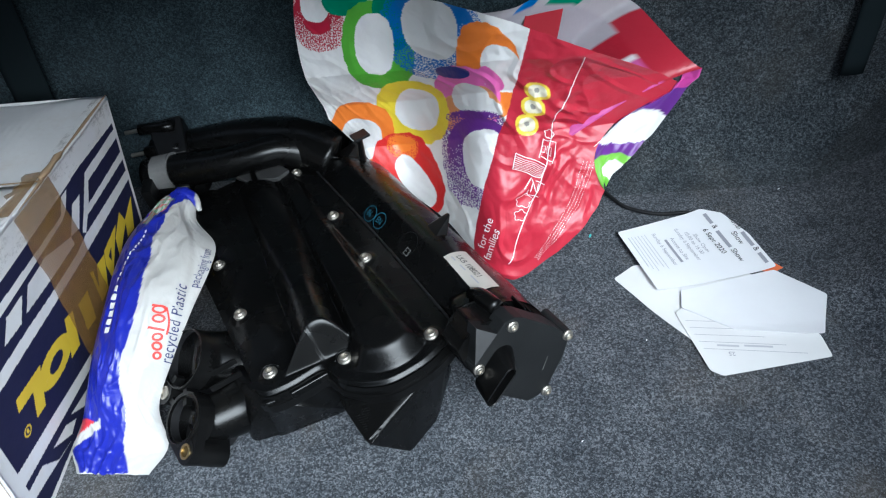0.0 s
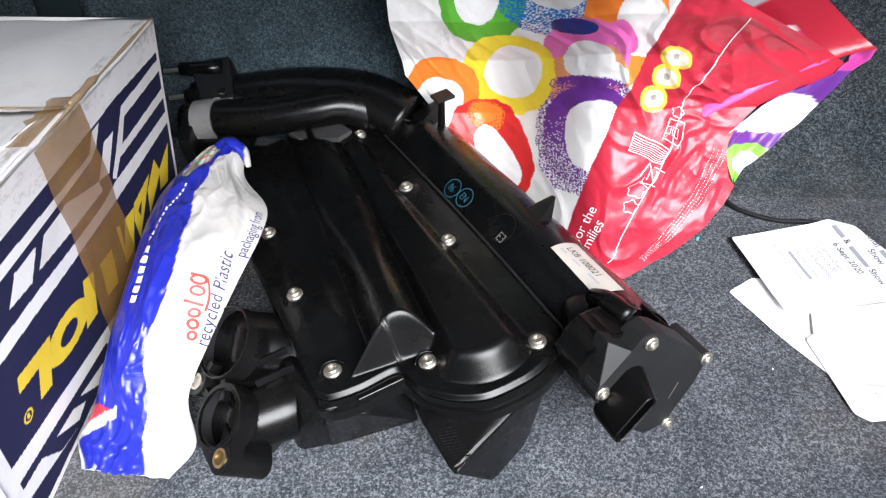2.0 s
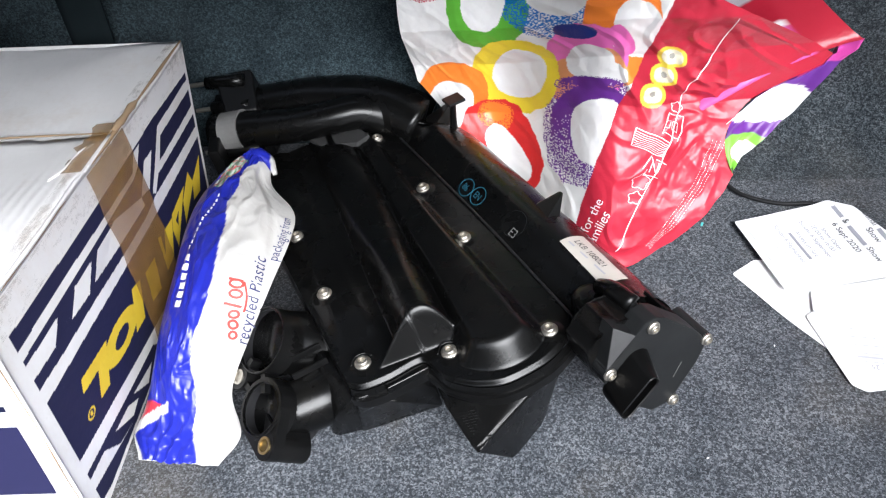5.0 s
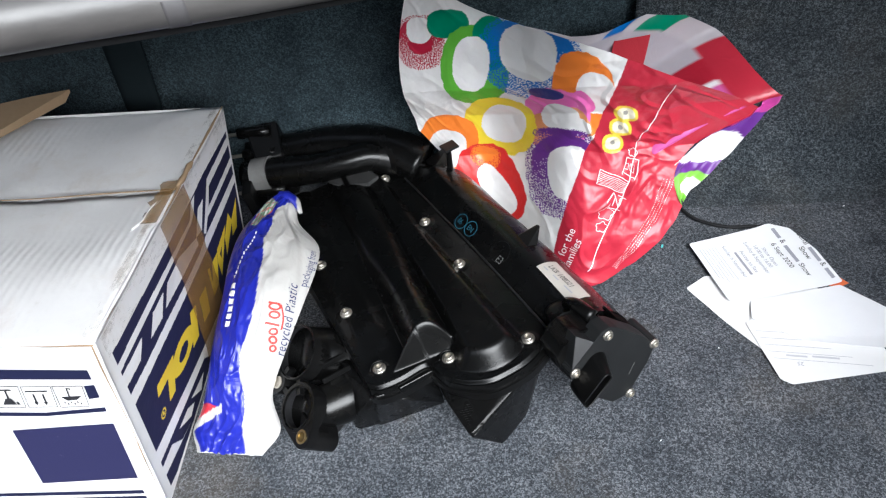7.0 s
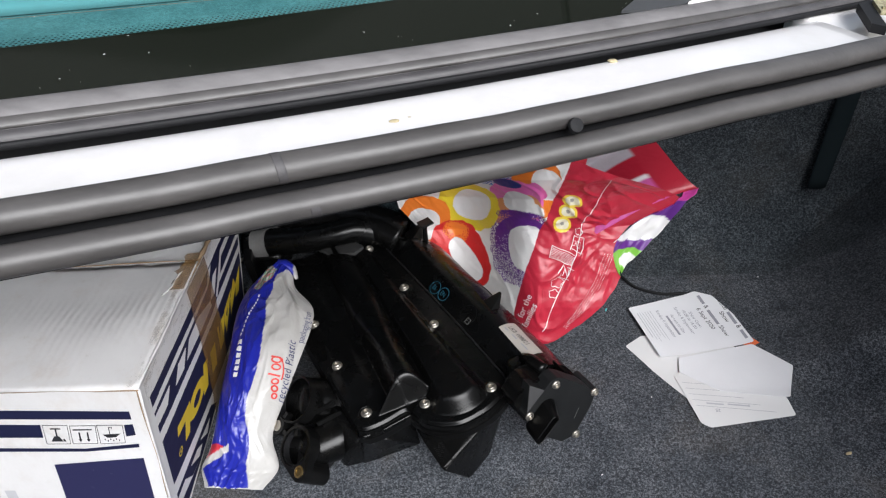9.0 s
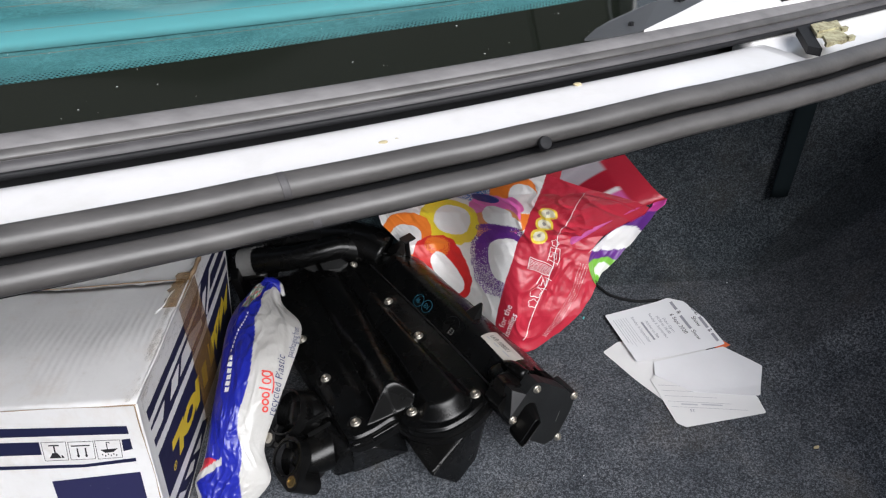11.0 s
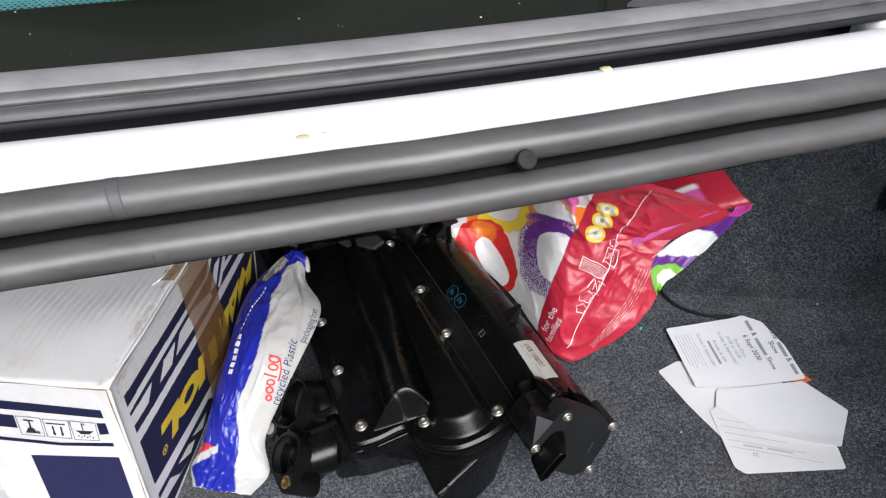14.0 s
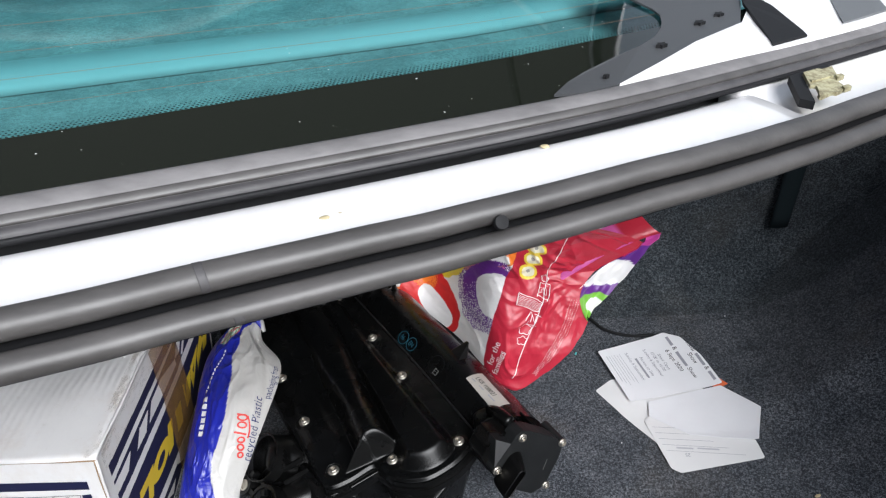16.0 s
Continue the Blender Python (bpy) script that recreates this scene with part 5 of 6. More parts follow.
# foot wedge with moulded lettering field
part("foot", hull([(0.0, 0.124, -0.026), (0.004, 0.112, -0.024), (-0.026, 0.053, -0.027), (-0.028, 0.028, -0.027), (-0.008, -0.010, -0.027), (-0.050, 0.1210, -0.045), (-0.025, 0.078, -0.131), (-0.010, 0.030, -0.124), (0.014, -0.014, -0.085),
                   (0.10, 0.11, -0.028), (0.10, -0.02, -0.03), (0.10, 0.105, -0.110), (0.10, 0.04, -0.110)], 0.0035, 5), M_PLASTIC, manifold, "faceted foot resting on the carpet", smooth=False)
fa, fb, fc = Vector((-0.0065, 0.1195, -0.0275)), Vector((-0.0430, 0.1170, -0.0425)), Vector((-0.0140, 0.0990, -0.0275))
fn = (fb - fa).cross(fc - fa).normalized()
if fn.x > 0:
    fn = -fn
for r in range(11):
    for c in range(3):
        q = fa + (fb - fa) * (0.1 + 0.075 * r) + (fc - fa) * (0.12 + 0.27 * c)
        bar = hull([q + fn * o + (fb - fa) * (0.03 * i) + (fc - fa) * (0.2 * j) for o in (-0.001, 0.0012) for i in (0, 1) for j in (0, 1)])
        part("moulded_bar", bar, M_PLASTIC, manifold)

# the port flange and its two runners
pn = Vector((-0.1, 0.56, 0.82)).normalized()
p1 = (Vector((1, 0, 0)) - pn * pn.x).normalized()
p2 = pn.cross(p1)
port_m = Matrix((p1, p2, pn)).transposed().to_4x4()
port_m.translation = (0.116, 0.288, -0.03)
port_in = port_m.inverted()


def port_at(u, v, w):
    p = port_in @ Vector((u, v, w))
    return (p.x, p.y)


def ring_mesh(r_out, r_in, z0, z1, n=36):
    prof = [(r_in, z0), (r_out, z0), (r_out, z1), (r_in, z1)]
    verts = [(r * math.cos(2 * math.pi * k / n), r * math.sin(2 * math.pi * k / n), z) for r, z in prof for k in range(n)]
    faces = [(j * n + k, j * n + (k + 1) % n, ((j + 1) % 4) * n + (k + 1) % n, ((j + 1) % 4) * n + k) for j in range(4) for k in range(n)]
    return mesh_of(verts, faces)


PORT_A, PORT_B = port_at(0.116, 0.288, -0.03), port_at(0.180, 0.2555, -0.004)
EAR_A, EAR_B = port_at(0.079, 0.300, -0.041), port_at(0.174, 0.298, -0.03)
for (pu, pv), r in ((PORT_A, 0.0285), (PORT_B, 0.0365)):
    spot = port_m @ Matrix.Translation((pu, pv, 0))
    port = part("port_ring", ring_mesh(r + (0.004 if r < 0.03 else 0.0014), r, -0.02, 0.002), M_PLASTIC_MATT, manifold, "round open port", at=spot)
    part("port_lip", ring_mesh(r + 0.0005, r - 0.0006, -0.002, 0.0026), M_PLASTIC, port)
    part("port_bore", ring_mesh(r, r - 0.002, -0.06, -0.001), M_HOLE, port)
    if r > 0.03:
        part("port_vane", block(-0.006, 0.004, -0.004, 0.012, -0.05, -0.038, 0.002), M_HOLE, port)
    part("port_back", lathe([(0.0001, -0.062), (r, -0.062), (r, -0.060), (0.0001, -0.060)], 24), M_HOLE, port)
    a = spot @ Vector((0, 0, -0.010))
    b = spot @ Vector((0, 0, -0.045))
    c = Vector((b.x * 0.9 + 0.010, 0.185, -0.067))
    part("runner", tube([a, a.lerp(b, 0.6) + Vector((0, -0.004, 0)), b.lerp(c, 0.45) + Vector((0, 0, 0.004)), c], [r + 0.0012, r + 0.0012, r + 0.004, r + 0.013], 22, 36), M_PLASTIC, manifold, "short round runner", smooth=True)
for (fu, fv), brass, r in ((EAR_A, True, 0.0092), (EAR_B, False, 0.0085)):
    spot = port_m @ Matrix.Translation((fu, fv, 0))
    ear = part("flange_ear", ring_mesh(r + 0.0055, r - 0.001, -0.034, 0.001), M_PLASTIC_MATT, manifold, at=spot)
    part("sleeve", ring_mesh(r, r - 0.0026, -0.03, 0.0022), M_BRASS if brass else M_STEEL, ear, "metal insert")
    # Discs close the inserts; the darker brass paints in a shaded hole.
    part("ear_fill", lathe([(0.0001, -0.03), (r - 0.001, -0.03), (r - 0.0024, 0.0007), (0.0001, 0.0007)], 16), M_BRASSDARK if brass else M_STEEL, ear)


def flange_plate(grow, inner, n=96):
    """A flat plate round port A that reaches out to its lower ear, with the port left open."""
    ring_pts = [(cx + (r + grow) * math.cos(k * math.pi / 24), cy + (r + grow) * math.sin(k * math.pi / 24)) for (cx, cy), r in ((PORT_A, 0.0325), (EAR_A, 0.0145)) for k in range(48)]
    verts, faces = [], []
    for k in range(n):
        c, s = math.cos(2 * math.pi * k / n), math.sin(2 * math.pi * k / n)
        far = 0.0
        for (x0, y0), (x1, y1) in itertools.combinations(ring_pts[::3], 2):
            ex, ey = x1 - x0, y1 - y0
            det = ex * s - ey * c
            if abs(det) > 1e-9:
                t = ((PORT_A[0] - x0) * s - (PORT_A[1] - y0) * c) / det
                d = ((PORT_A[0] - x0) * ey - (PORT_A[1] - y0) * ex) / det
                if 0 <= t <= 1 and d > far:
                    far = d
        for rad, z in ((inner, 0.0004), (far, 0.0004), (far, -0.012), (inner, -0.012)):
            verts.append((PORT_A[0] + rad * c, PORT_A[1] + rad * s, z))
    for k in range(n):
        for j in range(4):
            a, b = 4 * k + j, 4 * k + (j + 1) % 4
            faces.append((a, b, 4 * ((k + 1) % n) + (j + 1) % 4, 4 * ((k + 1) % n) + j))
    return mesh_of(verts, faces)


part("port_flange", flange_plate(0.001, 0.0283), M_PLASTIC_MATT, manifold, "flat bolting flange", at=port_m)
foot_pts = []
for (cx, cy), r in ((EAR_A, 0.0145),):
    foot_pts += [Vector((cx + r * math.cos(k * math.pi / 6), cy + r * math.sin(k * math.pi / 6), z)) for k in range(12) for z in (-0.05, -0.006)]
    foot_pts += [Vector((cx + 0.02, cy - 0.02, -0.055)), Vector((cx + 0.035, cy - 0.012, -0.008)), Vector((cx + 0.03, cy + 0.01, -0.05))]
part("flange_foot", hull([port_m @ p for p in foot_pts]), M_PLASTIC_MATT, manifold, smooth=False)
for (x0, y0), (x1, y1) in ((EAR_B, PORT_A), (EAR_B, PORT_B), (PORT_A, PORT_B)):
    a, b = Vector((x0, y0, -0.008)), Vector((x1, y1, -0.008))
    side_v = Vector((-(b - a).y, (b - a).x, 0)).normalized() * 0.0035
    m0, m1 = a.lerp(b, 0.22), a.lerp(b, 0.5)
    part("flange_rib", hull([port_m @ (q + o + Vector((0, 0, h))) for q in (m0, m1) for o in (side_v, -side_v) for h in (-0.009, 0.007)]), M_PLASTIC_MATT, manifold)
for bu in (0.12, 0.145):
    part("rib", block(bu, bu + 0.003, 0.205, 0.245, -0.02, -0.012, 0.001), M_PLASTIC_MATT, manifold)

# the upper runners that bend over the far end
part("upper_runner", tube([(0.60, 0.20, 0.035), (0.565, 0.15, 0.037), (0.524, 0.095, 0.038), (0.498, 0.045, 0.040), (0.487, 0.0, 0.034), (0.474, -0.045, 0.0), (0.462, -0.070, -0.045)], [0.030, 0.028, 0.025, 0.0245, 0.026, 0.033, 0.030], 36, 28), M_PLASTIC, manifold, "bent round runner", smooth=True)
part("upper_runner", tube([(0.66, 0.17, 0.03), (0.61, 0.10, 0.036), (0.56, 0.03, 0.036), (0.50, -0.03, 0.026), (0.45, -0.07, -0.005)], [0.034, 0.034, 0.036, 0.04, 0.045], 30, 28), M_PLASTIC, manifold, "bent round runner", smooth=True)
# Pale band put round the runner where its highlight falls.
part("runner_collar", tube([(0.590, 0.185, 0.0355), (0.572, 0.159, 0.037)], [0.0315, 0.0315], 6, 28), M_GLINT, manifold, "pale band painted in as a highlight", smooth=False)
part("upper_flange", hull([(0.69, 0.175, 0.055), (0.68, 0.16, 0.055), (0.54, 0.225, 0.045), (0.53, 0.21, 0.045), (0.69, 0.175, -0.03), (0.68, 0.16, -0.03), (0.54, 0.225, -0.045), (0.53, 0.21, -0.045)], 0.003), M_PLASTIC_MATT, manifold)
for su, sv, sw in ((0.672, 0.203, 0.09), (0.648, 0.211, 0.06), (0.588, 0.226, 0.02)):
    part("stud", tube([(su, sv, sw), (su - 0.018, sv - 0.029, sw)], [0.0034], 4, 10), M_STEEL, manifold)
    part("stud_boss", tube([(su - 0.014, sv - 0.023, sw), (su - 0.045, sv - 0.075, sw - 0.004)], [0.0095, 0.011], 4, 14), M_PLASTIC, manifold, smooth=True)
part("boss_block", hull([(0.655, 0.165, 0.098), (0.640, 0.110, 0.094), (0.600, 0.175, 0.060), (0.585, 0.130, 0.055), (0.665, 0.160, -0.03), (0.640, 0.100, -0.03), (0.600, 0.190, -0.03), (0.585, 0.130, -0.03)], 0.004), M_PLASTIC_MATT, manifold, "black block behind the studs")
part("bridge_plate", prism([(0.520, 0.084), (0.516, 0.037), (0.507, 0.016), (0.458, 0.008), (0.452, 0.030), (0.470, 0.052), (0.486, 0.075)], 0.004, 0.012, 0.002), M_GREYPLATE, manifold, "flat grey bridge plate")
for bu, bv in BOLTS[4:7]:
    part("bolt_hood", tube([(bu + 0.004, bv + 0.012, 0.001), (bu + 0.011, bv + 0.004, 0.0035), (bu + 0.010, bv - 0.006, 0.003), (bu + 0.004, bv - 0.012, 0.001)], [0.0008, 0.0013, 0.0008], 14, 8), M_PLASTIC, manifold, smooth=True)
for ob in manifold.children_recursive:
    if ob.name.split(".")[0] in ("port_ring", "port_lip", "port_bore", "flange_ear", "sleeve", "bolt", "connector", "bolt_lug", "flange_foot", "port_flange"):
        ob.data.polygons.foreach_set("use_smooth", [True] * len(ob.data.polygons))
        ob.data.set_sharp_from_angle(angle=radians(38))



# ---- the shopping bag ----
bag = thing("shopping_bag", "used shopping bag with coloured rings and a red printed panel", "shopping bag")


def bag_y(x, z):
    y = float(np.interp(z, [-0.05, 0, 0.08, 0.15, 0.2, 0.27, 0.33, 0.5], [0.69, 0.695, 0.725, 0.765, 0.797, 0.795, 0.767, 0.747]))
    return y + 0.1 * max(0.0, x - 0.1)


B_LOW = spline([(-0.212, 0.25), (-0.168, 0.185), (-0.128, 0.152), (-0.064, 0.105), (-0.012, 0.05), (0.032, 0.012), (0.098, 0.052), (0.150, 0.094), (0.168, 0.122)], 200)
B_TOP = spline([(-0.195, 0.485), (-0.165, 0.475), (-0.108, 0.440), (0.008, 0.398), (0.066, 0.373), (0.135, 0.336), (0.262, 0.253)], 200)


def bag_xz(u, v):
    i = u * 199
    k, f = min(int(i), 198), i - min(int(i), 198)
    a = B_LOW[k] * (1 - f) + B_LOW[k + 1] * f
    b = B_TOP[k] * (1 - f) + B_TOP[k + 1] * f
    c = a * (1 - v) + b * v
    pinch = 0.052 * math.sin(math.pi * min(v * 1.12, 1.0)) * smoothstep(0.62, 1.0, u)
    return c + np.array((0.018 * math.sin(math.pi * v) * (u - 0.5) * 1.2 - 0.006 * math.sin(math.pi * v) - pinch, 0.0))


CREASES = [((0.97, 0.44), (0.60, 0.30), 0.0050), ((0.97, 0.46), (0.66, 0.56), -0.0045), ((0.95, 0.50), (0.72, 0.74), 0.0040), ((0.96, 0.38), (0.72, 0.16), -0.0040), ((0.90, 0.55), (0.86, 0.92), 0.0035),
           ((0.80, 0.40), (0.74, 0.20), 0.0040), ((0.72, 0.52), (0.60, 0.62), 0.0030), ((0.30, 0.25), (0.20, 0.75), 0.0030), ((0.42, 0.15), (0.50, 0.60), -0.0025), ((0.10, 0.35), (0.28, 0.55), 0.0025), ((0.55, 0.08), (0.80, 0.06), 0.0030)]


def crumple(u, v):
    """Sharp folds that run between pairs of points of the front."""
    h = 0.0
    for (u0, v0), (u1, v1), amount in CREASES:
        du, dv = u1 - u0, v1 - v0
        k = min(max(((u - u0) * du + (v - v0) * dv) / (du * du + dv * dv), 0.0), 1.0)
        bend_u = 0.02 * math.sin(7 * k + 40 * amount)
        d = math.hypot(u - u0 - k * du - bend_u, v - v0 - k * dv)
        h += amount * max(0.0, 1 - d / 0.035) ** 1.5 * math.sin(math.pi * (0.08 + 0.84 * k))
    return h


def bag_wrinkle(u, v):
    w = 0.006 * noise.noise((u * 4.5, v * 4.0, 0.0)) + 0.0032 * noise.noise((u * 11 + 3 * v, v * 9, 2.0)) + 0.003 * (1 - min(1.0, 5 * abs(noise.noise((u * 6 + 4 * v, v * 6 - 3 * u, 7.0))))) + 0.0012 * noise.noise((u * 34, v * 30, 4.0))
    return (w + 1.5 * crumple(u, v)) * (0.12 + 0.88 * smoothstep(1.0, 0.86, u))


def bag_along_rays(p):
    """The upper left moves back over the manifold's far end along camera rays."""
    eye = Vector((-0.10, 0.10, 0.74))
    return tuple(eye + (Vector(p) - eye) * (1 + 0.19 * smoothstep(0.03, -0.13, p[0])))


def bag_front(u, v):
    x, z = bag_xz(u, v)
    return bag_along_rays((x, bag_y(x, z) - bag_wrinkle(u, v) * (0.28 + 0.72 * smoothstep(0.3, 0.65, u)), z))


BU, BV = 480, 340
front = sheet(BU, BV, bag_front)


def print_from_view(x, z):
    """Where the camera's view holds a point of the bag's front; the print follows it."""
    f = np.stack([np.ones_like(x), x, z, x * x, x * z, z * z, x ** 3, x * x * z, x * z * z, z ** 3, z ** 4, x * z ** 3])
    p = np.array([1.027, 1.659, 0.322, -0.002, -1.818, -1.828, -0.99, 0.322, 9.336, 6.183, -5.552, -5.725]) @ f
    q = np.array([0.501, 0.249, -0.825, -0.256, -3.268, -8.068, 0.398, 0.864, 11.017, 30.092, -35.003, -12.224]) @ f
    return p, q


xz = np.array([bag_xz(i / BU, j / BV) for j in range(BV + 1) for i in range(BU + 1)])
P_, Q_ = print_from_view(xz[:, 0], xz[:, 1])
rough_edge = np.array([noise.noise((p * 60, q * 60, 1.0)) for p, q in zip(P_, Q_)])
speckle = np.array([noise.noise((p * 420, q * 420, 5.0)) for p, q in zip(P_, Q_)])
paint_c = np.tile(np.array((0.78, 0.77, 0.765)), (len(P_), 1))
WHITE = (0.80, 0.79, 0.79)


def disc(cx, cy, rx, ry, colour, turn=0.0, dry=0.0, fuzz=0.05):
    """A round of print, with a worn, dry edge where dry is set."""
    c, s = math.cos(radians(turn)), math.sin(radians(turn))
    dx, dy = P_ - cx / 1000, Q_ - cy / 1000
    a, b = (dx * c + dy * s) / (rx / 1000), (-dx * s + dy * c) / (ry / 1000)
    d = np.sqrt(np.abs(a) ** 2.4 + np.abs(b) ** 2.4) ** (2 / 2.4) ** 0.5
    inside = d + fuzz * rough_edge < 1
    if dry:
        inside &= ~((speckle > 0.10 + 0.5 * np.clip(0.35 - b, 0, 1)) & (b > -0.3) & (d > 0.45))
        inside &= ~((speckle > 0.02) & (d > 0.86))
    paint_c[inside] = colour


GREEN, BLUE, TEAL, CRIMSON = (0.12, 0.42, 0.04), (0.005, 0.15, 0.52), (0.0, 0.22, 0.12), (0.42, 0.01, 0.04)
YELLOW, ORANGE, RED, MAGENTA, PURPLE = (0.85, 0.66, 0.04), (0.85, 0.22, 0.03), (0.66, 0.03, 0.03), (0.78, 0.15, 0.48), (0.13, 0.03, 0.25)
PEACH, DEEP = (0.72, 0.30, 0.12), (0.012, 0.035, 0.22)
disc(738, -90, 58, 70, CRIMSON, 0, 1)
disc(736, -118, 30, 36, WHITE, 0)
disc(805, -135, 50, 42, TEAL, 0)
disc(862, -30, 80, 96, GREEN, 12)
disc(902, -85, 44, 70, TEAL, 10)
disc(1000, -50, 128, 104, BLUE, 12, 1)
disc(852, -34, 42, 64, WHITE, 12)
disc(993, -62, 70, 68, WHITE, 10)
disc(1110, 40, 76, 108, ORANGE, 14)
disc(1040, 105, 80, 84, MAGENTA, 10)
disc(1002, 142, 38, 44, PEACH, -20)
disc(1022, 36, 42, 15, DEEP, 8)
disc(1142, 40, 48, 58, WHITE, 14)
disc(1112, 60, 20, 36, MAGENTA, -25)
disc(1086, 118, 30, 44, PEACH, -30)
disc(1050, 106, 46, 38, WHITE, 20)
disc(1070, 128, 50, 24, WHITE, 6)
disc(904, 128, 84, 78, YELLOW, 10)
disc(893, 165, 70, 42, YELLOW, -8)
disc(914, 122, 50, 50, WHITE, 25)
disc(768, 70, 36, 54, WHITE, -12)
disc(786, 168, 66, 68, ORANGE, 12)
disc(783, 180, 42, 44, WHITE, 10)
disc(876, 262, 66, 92, RED, -28)
disc(866, 205, 34, 26, ORANGE, 20, 1)
disc(888, 272, 26, 58, WHITE, -38)
disc(1050, 240, 94, 100, PURPLE, 0, 1)
disc(1048, 150, 70, 16, PURPLE, 4, 1)
disc(1062, 240, 56, 57, WHITE, 0)
red_edge = np.interp(Q_, [-0.05, 0.0, 0.1, 0.3, 0.4, 0.43, 0.5], [1.236, 1.204, 1.150, 1.048, 1.010, 1.004, 1.0])
panel = P_ > red_edge + 0.0015 * rough_edge
paint_c[panel] = (0.46, 0.022, 0.046)
for cx, cy, rx, ry, turn in ((1206, 93, 28, 20, 8), (1188, 130, 26, 23, 4), (1166, 173, 25, 26, 0)):
    disc(cx, cy, rx, ry, (0.80, 0.62, 0.06), turn, 0, 0.02)
    disc(cx, cy, rx * 0.72, ry * 0.70, (0.80, 0.77, 0.60), turn, 0, 0.05)
    disc(cx, cy - 1, rx * 0.20, ry * 0.26, (0.30, 0.29, 0.26), turn, 0, 0.5)


ink_lines = []


def stroke(points, width):
    """Keeps a white printed line, through points of the print, for later."""
    ink_lines.append((points, width))


stroke([(1334, 12), (1318, 40), (1278, 96), (1262, 120), (1232, 150), (1224, 165), (1216, 196), (1204, 226), (1186, 270), (1170, 306), (1146, 346), (1116, 402), (1098, 452), (1084, 466)], 1.7)
stroke([(1132, 232), (1192, 252), (1178, 282), (1120, 262), (1132, 232)], 1.6)
for k in range(8):
    stroke([(1130 - 1.4 * k, 237 + 3.6 * k), (1189 - 1.6 * k, 257 + 3.4 * k)], 1.0)
stroke([(1180, 240), (1196, 206), (1222, 214), (1206, 250)], 1.5)
stroke([(1184, 238), (1208, 246)], 1.2)
for x0, y0 in ((1190, 218), (1202, 221)):
    stroke([(x0, y0), (x0 + 8, y0 + 2), (x0 + 4, y0 + 14), (x0 - 4, y0 + 12), (x0, y0)], 1.0)
stroke([(1140, 302), (1158, 280), (1164, 312)], 1.5)
stroke([(1148, 304), (1140, 318), (1168, 322)], 1.5)
for x0, y0 in ((1160, 290), (1172, 294)):
    stroke([(x0, y0), (x0 - 8, y0 + 22)], 1.8)
stroke([(1166, 288), (1184, 294)], 1.5)
for cx, cy, r in ((1135, 329, 17), (1124, 361, 13), (1210, 196, 9)):
    stroke([(cx + r * math.cos(a) * (1 + 0.16 * math.cos(5 * a)), cy + r * 0.9 * math.sin(a) * (1 + 0.16 * math.cos(5 * a))) for a in np.linspace(0, 6.283, 26)], 1.3)
for off, size in ((0, 1.1), (9, 0.75), (17, 0.75), (25, 0.75)):
    for k in range(44):
        a, b = k / 44, (k + 0.5 + 0.25 * math.sin(k * 5 + off)) / 44
        line = [(1272 + off * 0.9, 254 + off * 0.2), (1232 + off * 0.7, 340 + off * 0.4), (1144 + off * 0.3, 462 + off * 0.2)]
        def along(f):
            (x0, y0), (x1, y1) = (line[0], line[1]) if f < 0.42 else (line[1], line[2])
            g = f / 0.42 if f < 0.42 else (f - 0.42) / 0.58
            return (x0 + (x1 - x0) * g, y0 + (y1 - y0) * g)
        stroke([along(a), along(b)], size * (0.7 if off else 0.72))
stroke([(1300, 228), (1312, 219), (1322, 215)], 1.2)
paint_print(front, paint_c)
front_panel = part("front_panel", front, M_BAG, bag, "white panel with coloured rings beside a red panel")
front_xyz = np.empty(len(P_) * 3, np.float32)
front.vertices.foreach_get("co", front_xyz)
front_xyz = front_xyz.reshape(BV + 1, BU + 1, 3)
PG, QG = P_.reshape(BV + 1, BU + 1), Q_.reshape(BV + 1, BU + 1)


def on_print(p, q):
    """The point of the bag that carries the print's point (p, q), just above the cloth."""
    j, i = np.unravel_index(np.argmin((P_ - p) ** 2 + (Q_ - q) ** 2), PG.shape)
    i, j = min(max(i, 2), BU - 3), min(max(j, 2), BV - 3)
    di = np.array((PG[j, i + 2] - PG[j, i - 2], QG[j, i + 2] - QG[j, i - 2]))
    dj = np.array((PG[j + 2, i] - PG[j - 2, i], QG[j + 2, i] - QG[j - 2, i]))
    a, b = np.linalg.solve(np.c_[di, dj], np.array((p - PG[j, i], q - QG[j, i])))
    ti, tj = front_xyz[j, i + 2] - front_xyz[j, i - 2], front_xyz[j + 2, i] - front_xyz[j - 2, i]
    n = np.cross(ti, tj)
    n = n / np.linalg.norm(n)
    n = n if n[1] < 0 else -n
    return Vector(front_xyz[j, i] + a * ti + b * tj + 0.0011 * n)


def ribbon(points, width):
    """A thin flat line on the bag, as vertices and quads."""
    line = [np.array(points[0], float)]
    for p, q in zip(points, points[1:]):
        p, q = np.array(p, float), np.array(q, float)
        n = max(1, int(np.linalg.norm(q - p) / 6))
        line += [p + (q - p) * k / n for k in range(1, n + 1)]
    verts, quads = [], []
    for k, p in enumerate(line):
        d = line[min(k + 1, len(line) - 1)] - line[max(k - 1, 0)]
        side_xy = np.array((-d[1], d[0])) / (np.linalg.norm(d) + 1e-9) * width
        verts += [on_print(*((p + side_xy) / 1000)), on_print(*((p - side_xy) / 1000))]
        if k:
            m = len(verts)
            quads.append((m - 4, m - 3, m - 1, m - 2))
    return verts, quads


small_v, small_f = [], []
